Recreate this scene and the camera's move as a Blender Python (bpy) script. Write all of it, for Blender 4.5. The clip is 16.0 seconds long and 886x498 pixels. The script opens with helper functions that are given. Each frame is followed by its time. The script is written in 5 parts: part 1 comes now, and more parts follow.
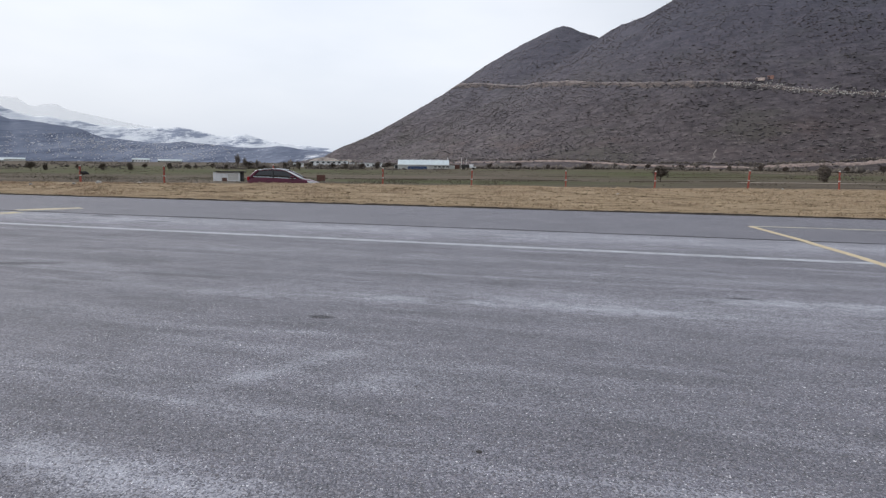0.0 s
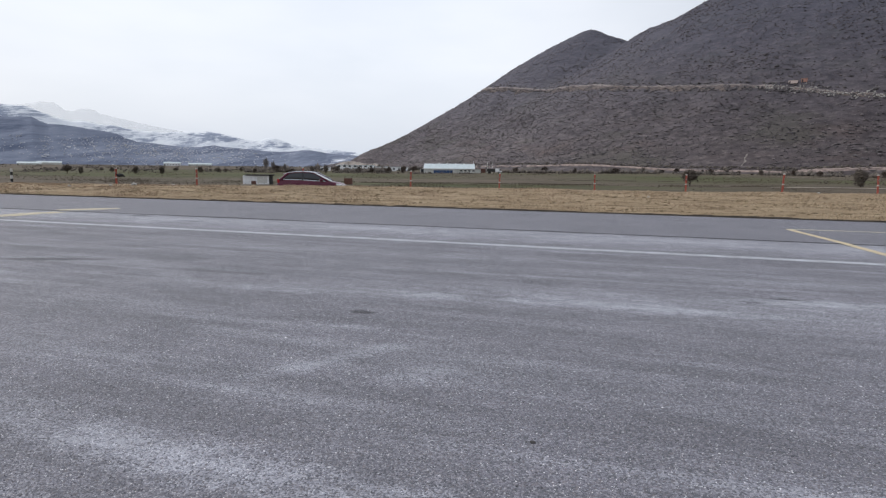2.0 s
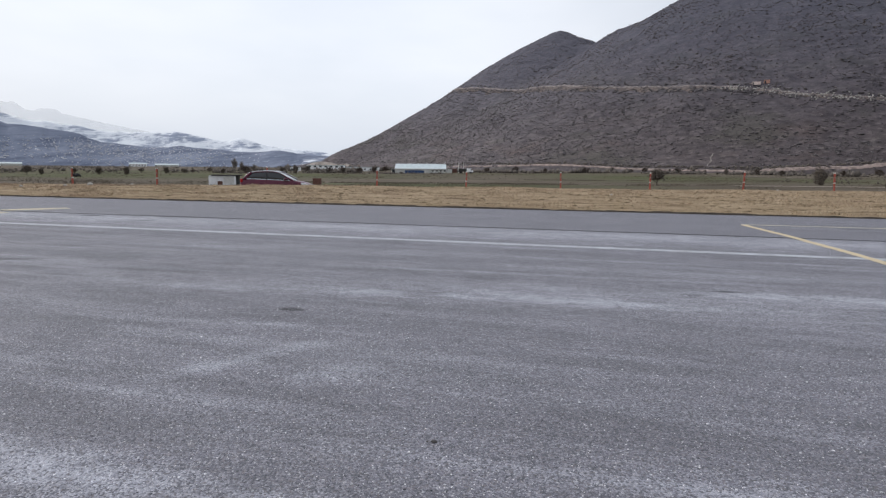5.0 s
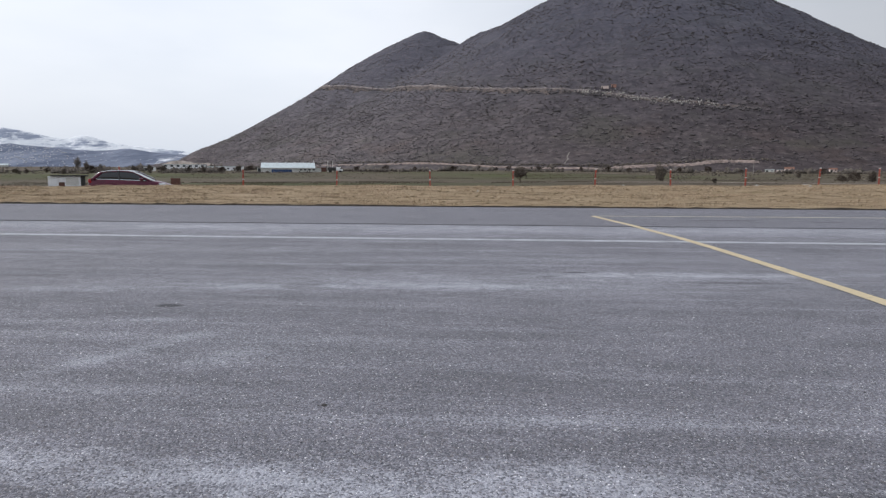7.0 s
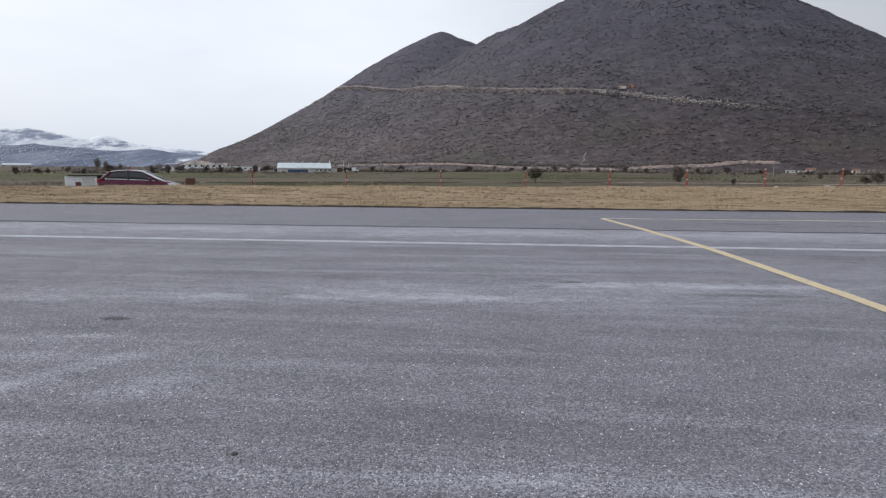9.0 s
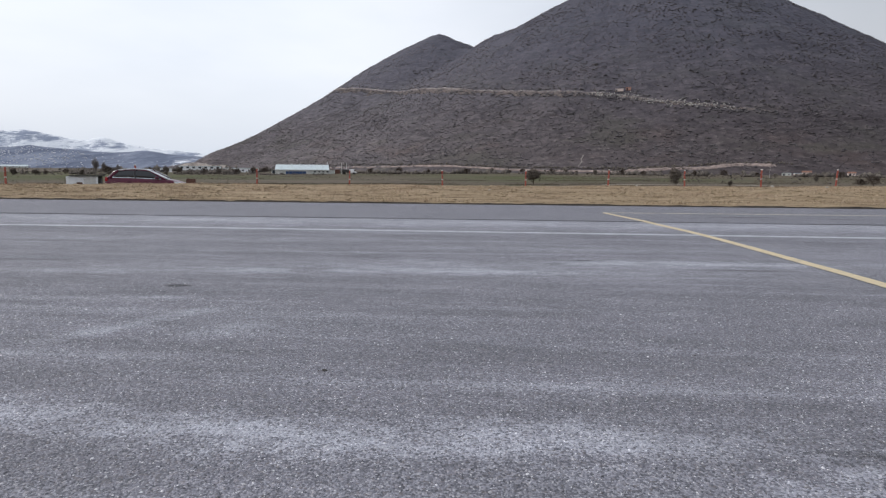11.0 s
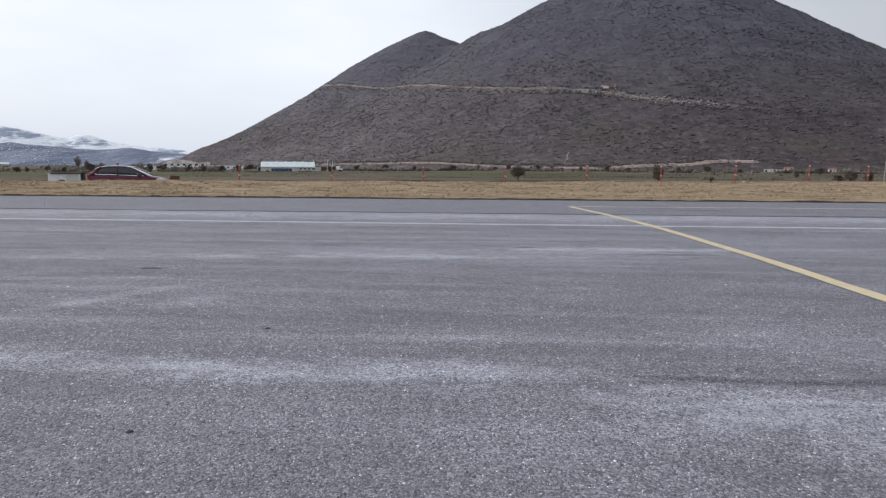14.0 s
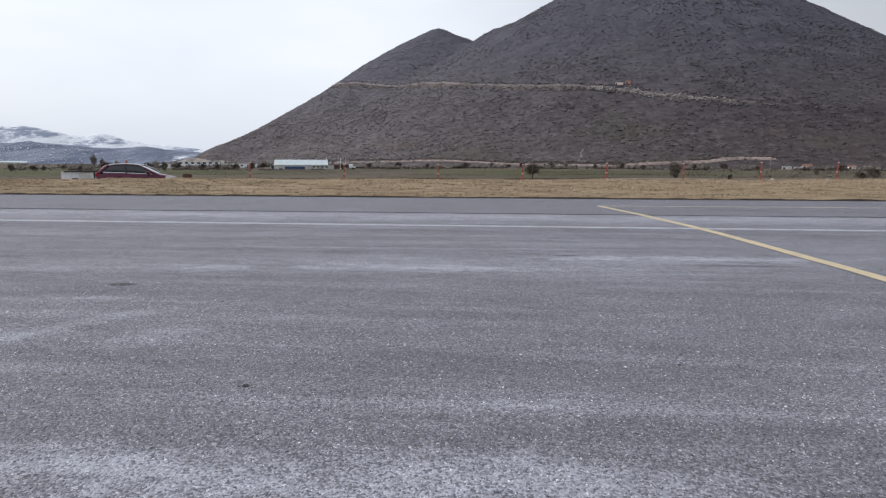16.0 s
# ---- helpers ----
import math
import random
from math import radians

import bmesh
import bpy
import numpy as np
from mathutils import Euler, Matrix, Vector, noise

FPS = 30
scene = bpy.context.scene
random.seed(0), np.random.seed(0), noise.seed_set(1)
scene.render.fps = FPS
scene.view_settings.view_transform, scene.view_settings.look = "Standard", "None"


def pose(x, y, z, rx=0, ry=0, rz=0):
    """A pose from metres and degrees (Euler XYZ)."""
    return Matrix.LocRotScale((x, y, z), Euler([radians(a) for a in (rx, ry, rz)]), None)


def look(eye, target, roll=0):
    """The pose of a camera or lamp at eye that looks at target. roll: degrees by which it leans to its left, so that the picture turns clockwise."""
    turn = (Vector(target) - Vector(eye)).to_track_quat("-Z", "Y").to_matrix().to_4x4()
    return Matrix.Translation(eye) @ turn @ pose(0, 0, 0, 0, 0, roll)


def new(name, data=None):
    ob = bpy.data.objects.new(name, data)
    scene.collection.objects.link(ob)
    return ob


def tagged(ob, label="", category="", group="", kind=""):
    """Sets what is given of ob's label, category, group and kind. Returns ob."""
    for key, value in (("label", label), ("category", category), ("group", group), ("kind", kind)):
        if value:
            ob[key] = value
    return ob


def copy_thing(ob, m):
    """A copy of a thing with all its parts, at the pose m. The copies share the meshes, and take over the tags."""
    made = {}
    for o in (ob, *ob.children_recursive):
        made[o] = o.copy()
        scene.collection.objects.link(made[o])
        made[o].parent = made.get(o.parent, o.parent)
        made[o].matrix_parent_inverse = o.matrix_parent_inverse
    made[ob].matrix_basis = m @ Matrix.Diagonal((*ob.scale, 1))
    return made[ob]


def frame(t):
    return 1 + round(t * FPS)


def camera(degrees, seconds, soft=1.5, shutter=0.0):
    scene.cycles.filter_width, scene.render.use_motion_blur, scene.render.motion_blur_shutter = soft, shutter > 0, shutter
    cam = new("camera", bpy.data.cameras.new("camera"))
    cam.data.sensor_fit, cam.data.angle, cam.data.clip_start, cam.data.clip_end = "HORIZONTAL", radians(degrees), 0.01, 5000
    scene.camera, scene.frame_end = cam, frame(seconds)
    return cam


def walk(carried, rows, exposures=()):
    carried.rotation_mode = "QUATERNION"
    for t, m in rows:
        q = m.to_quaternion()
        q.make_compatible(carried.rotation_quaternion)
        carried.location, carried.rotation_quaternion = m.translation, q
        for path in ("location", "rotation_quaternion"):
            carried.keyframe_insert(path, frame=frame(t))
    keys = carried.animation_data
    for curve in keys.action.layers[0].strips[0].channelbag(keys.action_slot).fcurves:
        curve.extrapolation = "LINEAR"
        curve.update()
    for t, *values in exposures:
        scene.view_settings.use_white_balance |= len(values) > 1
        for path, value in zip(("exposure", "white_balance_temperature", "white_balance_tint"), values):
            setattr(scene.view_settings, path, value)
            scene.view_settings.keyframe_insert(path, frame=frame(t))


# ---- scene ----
cam = camera(71.5, 16.0, soft=1.3)
PATH = [
    (0, (0.663, -0.01, 1.421), (0.104, 1.893, 1.16), 0.6),
    (0.5, (0.683, 0.137, 1.456), (0.095, 2.03, 1.192), 0.6),
    (1, (0.675, 0.061, 1.423), (0.062, 1.948, 1.167), 0.8),
    (1.5, (0.648, -0.076, 1.366), (0.016, 1.804, 1.109), 0.7),
    (2, (0.526, -0.076, 1.349), (-0.111, 1.804, 1.1), 0.7),
    (2.5, (0.435, 0.043, 1.34), (-0.193, 1.924, 1.082), 0.7),
    (3, (0.478, 0.306, 1.331), (-0.141, 2.19, 1.073), 0.6),
    (3.2, (0.533, 0.397, 1.335), (-0.084, 2.282, 1.077), 0.6),
    (5.3, (0.828, 0.104, 1.261), (0.313, 2.021, 1.016), 0.5),
    (5.5, (0.802, -0.01, 1.259), (0.33, 1.918, 1.013), 0.4),
    (6, (0.728, -0.214, 1.258), (0.388, 1.741, 1.011), 0.3),
    (6.5, (0.74, -0.256, 1.245), (0.512, 1.716, 1.001), 0.3),
    (7, (0.879, -0.226, 1.24), (0.732, 1.753, 0.991), 0.2),
    (7.5, (1.069, -0.078, 1.258), (0.956, 1.904, 1.012), 0.2),
    (8, (1.231, 0.112, 1.269), (1.102, 2.092, 1.021), 0.3),
    (8.5, (1.254, 0.27, 1.258), (1.086, 2.247, 1.009), 0.3),
    (9, (1.184, 0.396, 1.24), (0.986, 2.371, 0.992), 0.3),
    (9.2, (1.148, 0.398, 1.225), (0.942, 2.371, 0.977), 0.4),
    (11.3, (0.883, -0.486, 1.028), (0.695, 1.491, 0.788), 0.4),
    (11.5, (0.829, -0.649, 1.013), (0.638, 1.328, 0.773), 0.4),
    (12, (0.777, -0.989, 0.975), (0.578, 0.987, 0.733), 0.4),
    (12.5, (0.882, -1.127, 0.953), (0.692, 0.849, 0.709), 0.2),
    (13, (1.104, -1.116, 0.983), (0.934, 0.863, 0.743), 0.2),
    (13.5, (1.296, -1.008, 1.007), (1.137, 0.971, 0.766), 0.1),
    (14, (1.439, -0.929, 1.019), (1.291, 1.05, 0.769), 0.3),
    (14.5, (1.455, -0.796, 1.025), (1.294, 1.182, 0.773), 0.3),
    (15, (1.36, -0.515, 1.055), (1.171, 1.461, 0.81), 0.2),
    (15.5, (1.238, -0.218, 1.049), (1.034, 1.755, 0.791), 0.3),
    (16, (1.18, 0.241, 0.994), (0.991, 2.215, 0.737), 0.2),
]
walk(cam, [(t, look(eye, target, roll)) for t, eye, target, roll in PATH], [(0, 0.0), (9.2, 0.0), (11.5, 0.03), (16, 0.03)])

# ---------------------------------------------------------------- light
SUN_AZ, SUN_EL = -82.0, 36.0          # degrees east of the y axis, degrees up
world = bpy.data.worlds.new("overcast")
scene.world = world
world.use_nodes = True
wn, wl = world.node_tree.nodes, world.node_tree.links
wn.clear()
w_out = wn.new("ShaderNodeOutputWorld")
w_bg = wn.new("ShaderNodeBackground")
w_sky = wn.new("ShaderNodeTexSky")
w_sky.sky_type = 'NISHITA'
w_sky.sun_disc = False
w_sky.sun_elevation = radians(SUN_EL)
w_sky.sun_rotation = radians(SUN_AZ)
w_sky.air_density, w_sky.dust_density = 1.5, 4.0
w_skys = wn.new("ShaderNodeVectorMath")
w_skys.operation = 'SCALE'
w_skys.inputs["Scale"].default_value = 0.09
wl.new(w_sky.outputs[0], w_skys.inputs[0])
w_tc = wn.new("ShaderNodeTexCoord")
w_map = wn.new("ShaderNodeMapping")
w_map.inputs["Scale"].default_value = (1.0, 1.0, 3.2)
wl.new(w_tc.outputs["Generated"], w_map.inputs["Vector"])
w_noise = wn.new("ShaderNodeTexNoise")
w_noise.inputs["Scale"].default_value = 1.6
w_noise.inputs["Detail"].default_value = 5.0
w_noise.inputs["Roughness"].default_value = 0.5
wl.new(w_map.outputs[0], w_noise.inputs["Vector"])
w_ramp = wn.new("ShaderNodeValToRGB")
w_ramp.color_ramp.elements[0].position, w_ramp.color_ramp.elements[0].color = 0.30, (0.76, 0.83, 0.955, 1)
w_ramp.color_ramp.elements[1].position, w_ramp.color_ramp.elements[1].color = 0.68, (0.96, 1.005, 1.10, 1)
wl.new(w_noise.outputs[0], w_ramp.inputs[0])
w_mix = wn.new("ShaderNodeMix")
w_mix.data_type = 'RGBA'
w_mix.inputs["Factor"].default_value = 0.86
wl.new(w_skys.outputs[0], w_mix.inputs["A"])
w_sep = wn.new("ShaderNodeSeparateXYZ")
wl.new(w_tc.outputs["Generated"], w_sep.inputs[0])
w_low = wn.new("ShaderNodeMapRange")
w_low.inputs["From Min"].default_value, w_low.inputs["From Max"].default_value = 0.0, 0.16
w_low.inputs["To Min"].default_value, w_low.inputs["To Max"].default_value = 0.55, 0.0
wl.new(w_sep.outputs[2], w_low.inputs["Value"])
w_haze = wn.new("ShaderNodeMix")
w_haze.data_type = 'RGBA'
w_haze.inputs["B"].default_value = (0.66, 0.73, 0.84, 1)
wl.new(w_low.outputs[0], w_haze.inputs["Factor"])
wl.new(w_ramp.outputs[0], w_haze.inputs["A"])
wl.new(w_haze.outputs["Result"], w_mix.inputs["B"])
w_side = wn.new("ShaderNodeMapRange")
w_side.inputs["From Min"].default_value, w_side.inputs["From Max"].default_value = -0.35, 0.75
w_side.inputs["To Min"].default_value, w_side.inputs["To Max"].default_value = 1.04, 0.58
w_side.interpolation_type = 'SMOOTHSTEP'
wl.new(w_sep.outputs[0], w_side.inputs["Value"])
w_cloud = wn.new("ShaderNodeVectorMath")
w_cloud.operation = 'SCALE'
wl.new(w_mix.outputs["Result"], w_cloud.inputs[0])
wl.new(w_side.outputs[0], w_cloud.inputs["Scale"])
wl.new(w_cloud.outputs[0], w_bg.inputs["Color"])
w_bg.inputs["Strength"].default_value = 1.0
wl.new(w_bg.outputs[0], w_out.inputs[0])

sun = new("sun", bpy.data.lights.new("sun", 'SUN'))
sun.data.energy, sun.data.angle, sun.data.color = 1.3, radians(35), (1.0, 0.96, 0.9)
_s = Vector((math.sin(radians(SUN_AZ)) * math.cos(radians(SUN_EL)), math.cos(radians(SUN_AZ)) * math.cos(radians(SUN_EL)), math.sin(radians(SUN_EL))))
sun.matrix_world = look(_s * 60, (0, 0, 0))


# ---------------------------------------------------------------- tools
class Graph:
    """A node material in short form."""

    def __init__(self, name, rough=0.9, metal=0.0, spec=0.3):
        self.m = bpy.data.materials.new(name)
        self.m.use_nodes = True
        self.n, self.l = self.m.node_tree.nodes, self.m.node_tree.links
        self.bsdf = self.n["Principled BSDF"]
        self.put(self.bsdf, "Roughness", rough)
        self.put(self.bsdf, "Metallic", metal)
        self.put(self.bsdf, "Specular IOR Level", spec)

    def put(self, node, key, value):
        s = node.inputs[key]
        if isinstance(value, bpy.types.NodeSocket):
            self.l.new(value, s)
        elif isinstance(value, (tuple, list)) and len(value) == 3 and s.type == 'RGBA':
            s.default_value = (*value, 1)
        else:
            s.default_value = value

    def node(self, kind, ins=(), **props):
        nd = self.n.new("ShaderNode" + kind)
        for k, v in props.items():
            if k == "op":
                nd.operation = v
            elif k == "feature":
                nd.feature = v
            elif k == "dtype":
                nd.data_type = v
            elif k == "dims":
                nd.noise_dimensions = v
            elif k == "clamp":
                nd.use_clamp = v
        for k, v in dict(ins).items():
            self.put(nd, k, v)
        return nd

    def coords(self, scale=(1, 1, 1), rot=(0, 0, 0), loc=(0, 0, 0)):
        tc = self.node("TexCoord")
        return self.node("Mapping", {"Vector": tc.outputs["Object"], "Scale": scale, "Rotation": rot, "Location": loc}).outputs[0]

    def noise(self, vec, scale, detail=4.0, rough=0.55):
        return self.node("TexNoise", {"Vector": vec, "Scale": scale, "Detail": detail, "Roughness": rough}).outputs[0]

    def math(self, op, a, b=0.0, c=0.0, clamp=False):
        return self.node("Math", {0: a, 1: b, 2: c}, op=op, clamp=clamp).outputs[0]

    def ramp(self, val, stops):
        r = self.node("ValToRGB", {"Fac": val})
        e = r.color_ramp.elements
        while len(e) < len(stops):
            e.new(0.5)
        for k, (pos, col) in enumerate(stops):
            e[k].position = pos
            e[k].color = (*col, 1) if isinstance(col, (tuple, list)) else (col, col, col, 1)
        return r.outputs[0]

    def step(self, val, lo, hi):
        return self.node("MapRange", {"Value": val, "From Min": lo, "From Max": hi, "To Min": 0.0, "To Max": 1.0}).outputs[0]

    def mix(self, fac, a, b):
        nd = self.node("Mix", dtype='RGBA')
        self.put(nd, "Factor", fac)
        self.put(nd, "A", a)
        self.put(nd, "B", b)
        return nd.outputs["Result"]

    def bump(self, height, strength, dist):
        self.put(self.bsdf, "Normal", self.node("Bump", {"Height": height, "Strength": strength, "Distance": dist}).outputs[0])

    def done(self, color):
        self.put(self.bsdf, "Base Color", color)
        return self.m


def simple(name, col, rough=0.6, metal=0.0, spec=0.4, vary=0.25, scale=6.0):
    """A surface of one colour with two scales of wear."""
    g = Graph(name, rough, metal, spec)
    v = g.coords()
    n1, n2 = g.noise(v, scale, 5.0), g.noise(v, scale * 9, 2.0)
    f = g.math('ADD', g.math('MULTIPLY', n1, 0.65), g.math('MULTIPLY', n2, 0.35))
    lo = tuple(c * (1 - vary) for c in col)
    hi = tuple(min(1, c * (1 + vary * 0.8)) for c in col)
    g.bump(n2, 0.15, 0.01)
    return g.done(g.ramp(f, [(0.33, lo), (0.66, hi)]))


def mesh_of(name, verts, faces, material=None, smooth=False):
    me = bpy.data.meshes.new(name)
    verts = np.asarray(verts, dtype=np.float32)
    if isinstance(faces, np.ndarray):
        k = faces.shape[1]
        me.vertices.add(len(verts))
        me.vertices.foreach_set("co", verts.ravel())
        me.loops.add(faces.size)
        me.loops.foreach_set("vertex_index", faces.astype(np.int32).ravel())
        me.polygons.add(len(faces))
        me.polygons.foreach_set("loop_start", np.arange(0, faces.size, k, dtype=np.int32))
        me.update(calc_edges=True)
        me.validate()
    else:
        me.from_pydata(verts.tolist(), [], faces)
    if material:
        me.materials.append(material)
    if smooth:
        me.shade_smooth()
    return me


def part(name, bm, material, parent=None, label="", smooth=False):
    """One bmesh (or mesh) as one object, under a thing or a part."""
    if isinstance(bm, bmesh.types.BMesh):
        me = bpy.data.meshes.new(name)
        bm.to_mesh(me)
        bm.free()
        me.materials.append(material)
        if smooth:
            me.shade_smooth()
    else:
        me = bm
    ob = new(name, me)
    ob.parent = parent
    if label:
        ob["label"] = label
    return ob


def box(bm, x0, x1, y0, y1, z0, z1, bevel=0.0):
    geo = bmesh.ops.create_cube(bm, size=1.0)
    for v in geo["verts"]:
        v.co = Vector((x0 + (v.co.x + 0.5) * (x1 - x0), y0 + (v.co.y + 0.5) * (y1 - y0), z0 + (v.co.z + 0.5) * (z1 - z0)))
    if bevel:
        edges = {e for v in geo["verts"] for e in v.link_edges}
        bmesh.ops.bevel(bm, geom=list(edges), offset=bevel, segments=2, affect='EDGES', profile=0.6)
    return bm


def boxed(x0, x1, y0, y1, z0, z1, bevel=0.0):
    return box(bmesh.new(), x0, x1, y0, y1, z0, z1, bevel)


def tube(bm, p, q, r0, r1, sides=7):
    p, q = Vector(p), Vector(q)
    d = (q - p)
    rot = d.to_track_quat('Z', 'Y').to_matrix()
    rings = []
    for c, r in ((p, r0), (q, r1)):
        rings.append([bm.verts.new(c + rot @ Vector((r * math.cos(a), r * math.sin(a), 0))) for a in [2 * math.pi * k / sides for k in range(sides)]])
    for k in range(sides):
        bm.faces.new((rings[0][k], rings[0][(k + 1) % sides], rings[1][(k + 1) % sides], rings[1][k]))
    bm.faces.new(rings[0][::-1])
    bm.faces.new(rings[1])
    return bm


def pipe(bm, pts, r, sides=8):
    """A bent rod through points that run mainly along x, with shared rings at the bends."""
    rings = []
    for k, p in enumerate(pts):
        d = (Vector(pts[min(k + 1, len(pts) - 1)]) - Vector(pts[max(k - 1, 0)])).normalized()
        u = d.cross(Vector((0, 1, 0))).normalized()
        w = d.cross(u)
        rings.append([bm.verts.new(Vector(p) + r * (math.cos(a) * u + math.sin(a) * w)) for a in [2 * math.pi * q / sides for q in range(sides)]])
    for a, b in zip(rings, rings[1:]):
        for q in range(sides):
            bm.faces.new((a[q], a[(q + 1) % sides], b[(q + 1) % sides], b[q]))
    bm.faces.new(rings[0][::-1])
    bm.faces.new(rings[-1])
    bmesh.ops.recalc_face_normals(bm, faces=bm.faces)
    return bm


def empty(name, m, label, category, group="", kind=""):
    ob = new(name)
    ob.matrix_world = m
    return tagged(ob, label, category, group, kind)


def lattice(ix, iy, seed):
    h = (ix.astype(np.int64) * 374761393 + iy.astype(np.int64) * 668265263 + seed * 1442695041) & 0x7fffffff
    h = ((h ^ (h >> 13)) * 1274126177) & 0x7fffffff
    h = h ^ (h >> 16)
    return (h & 0xffff) / 65535.0


def vnoise(x, y, seed=0):
    x, y = np.asarray(x, float), np.asarray(y, float)
    ix, iy = np.floor(x), np.floor(y)
    fx, fy = x - ix, y - iy
    fx, fy = fx * fx * (3 - 2 * fx), fy * fy * (3 - 2 * fy)
    a = lattice(ix, iy, seed) * (1 - fx) + lattice(ix + 1, iy, seed) * fx
    b = lattice(ix, iy + 1, seed) * (1 - fx) + lattice(ix + 1, iy + 1, seed) * fx
    return (a * (1 - fy) + b * fy) * 2 - 1


def fbm(x, y, seed=0, octaves=4, gain=0.5):
    total, amp = 0.0, 1.0
    for k in range(octaves):
        total = total + amp * vnoise(x * 2 ** k, y * 2 ** k, seed + k * 17)
        amp *= gain
    return total


# ---------------------------------------------------------------- the lie of the land
EDGE = 21.45                        # where tarmac ends and grass begins
FLAT_Y = [-5000, EDGE, 60, 100, 150, 220, 300, 420, 520, 800, 2000, 5200]
FLAT_Z = [-0.16, -0.16, -0.75, -1.05, -1.25, -0.55, 0.45, 2.0, 3.6, 6.0, 8.0, 9.0]


def crest_y(x):
    """The line of the grass bank's top, which draws away from the tarmac towards the east."""
    return np.clip(31.6 + 0.31 * (np.asarray(x, float) + 20), 24.8, 52)


def land(x, y):
    x, y = np.asarray(x, float), np.asarray(y, float)
    flat = np.interp(y, FLAT_Y, FLAT_Z)
    far = np.clip((y - 60) / 100, 0, 1)
    flat = flat + far * 0.35 * fbm(x / 60, y / 60, 5, 3)
    c = crest_y(x)
    p = (y - EDGE) / (c - EDGE)
    rise = np.interp(p, [0, 0.005, 0.15, 0.5, 0.85, 1.0], [-0.16, 0.05, 0.12, 0.29, 0.39, 0.40])
    drop = np.interp(y - c, [0, 1.4, 2.6, 3.2, 8, 20], [0.40, 0.26, -0.22, -0.35, -0.36, -0.5])
    near = np.where(y < c, rise, drop)
    w = np.clip((y - c - 12) / 12, 0, 1)
    z = np.where(y < EDGE, -0.16, near * (1 - w) + flat * w)
    rough = np.clip((y - EDGE - 0.3) / 1.5, 0, 1) * np.clip((c + 2.5 - y) / 2, 0, 1)
    return z + rough * (0.035 * fbm(x / 2.2, y / 1.6, 9, 3) + 0.035 * fbm(x / 9, y / 6, 3, 2))


MAIN = (239.3, 1123.5, 401.3, 721.9, 1.206, 0.0085)
SIDE = (-116.7, 1149.6, 267.2, 436.5, 0.985, 0.0008)
# shoulders and hollows along the ridges: x, y, rise, reach
SPURS = [(-434.6, 855.7, 15.0, 60), (-421.9, 895.4, 4.1, 50), (-366.2, 1009.9, -3.7, 70), (-313.2, 1061.7, -4.3, 70), (-236.8, 1092.1, 2.2, 55), (-160.3, 1121.0, -3.0, 45),
         (-103.2, 1147.7, -3.6, 35), (-28.4, 1060.9, 7.5, 40), (15.6, 1029.9, -4.3, 45), (88.4, 1083.8, -11.3, 70), (411.5, 991.0, 7.1, 120), (458.8, 879.3, -2.0, 120)]


def hill(x, y):
    """Height of the two-topped hill."""
    x, y = np.asarray(x, float), np.asarray(y, float)

    def cone(cx, cy, h, r, k, blunt):
        q = np.sqrt(((x - cx) / r) ** 2 + ((y - cy) / r) ** 2 + blunt)
        return h * np.clip(1 - q, 0, None) ** k

    a, b = cone(*MAIN), cone(*SIDE)
    z = np.maximum(a, b) + 4.0 * np.log1p(np.exp(-np.abs(a - b) / 4.0)) * np.clip((np.minimum(a, b) - 40) / 60, 0, 1)
    for sx, sy, up, reach in SPURS:
        z = z + up * np.exp(-((x - sx) ** 2 + (y - sy) ** 2) / reach ** 2)
    rise = np.clip(z / 60, 0, 1)
    ang = np.arctan2(y - MAIN[1], x - MAIN[0])
    gully = fbm(ang * 14, z / 160, 31, 3)
    z = z - 3.0 * rise * np.clip((120 - x) / 200, 0, 1) + rise * (1.8 * gully + 1.8 * fbm(x / 45, y / 45, 41, 4) + 0.9 * vnoise(x / 9, y / 9, 55))
    return z


def ground_z(x, y):
    return float(max(land(x, y), hill(x, y) if y > 380 else -99))


# ---------------------------------------------------------------- materials
def patches(g, vec, spots, wobble):
    """Where dust or damp lies: the union of soft ellipses (x, y, half length, half width, turn in degrees, strength)."""
    total = None
    for x, y, a, b, turn, power in spots:
        m = g.node("Mapping", {"Vector": vec})
        m.vector_type = 'TEXTURE'
        m.inputs["Location"].default_value = (x, y, 0)
        m.inputs["Rotation"].default_value = (0, 0, radians(turn))
        m.inputs["Scale"].default_value = (a, b, 1000)
        d = g.node("VectorMath", {0: m.outputs[0]}, op='LENGTH').outputs["Value"]
        d = g.math('ADD', d, wobble)
        s = g.math('MULTIPLY', g.step(d, 1.5, 0.1), power)
        total = s if total is None else g.math('MAXIMUM', total, s)
    return total


# broad and far dust, then the dust close by
DUST_FAR = [
    (-5.1, 6.1, 0.9, 0.22, -18, 0.5), (-1.75, 6.18, 0.75, 0.26, 8, 0.95), (-3.2, 5.95, 1.6, 0.22, 8, 0.6), (0.6, 6.40, 1.9, 0.27, 5, 1.1), (1.9, 6.9, 1.6, 0.07, 5, 0.8), (-0.2, 7.9, 3.0, 0.10, 3, 0.6), (2.1, 7.25, 1.1, 0.24, 8, 1.1),
    (3.7, 7.38, 1.4, 0.30, 3, 1.15), (5.6, 7.6, 1.2, 0.2, 3, 0.5), (0.0, 13.2, 80, 1.5, 0, 0.85), (1.2, 6.75, 4.5, 0.75, 4, 0.62), (2.6, 8.6, 4.0, 0.35, 3, 0.5), (-3.5, 9.4, 5.0, 0.4, 2, 0.4),
]
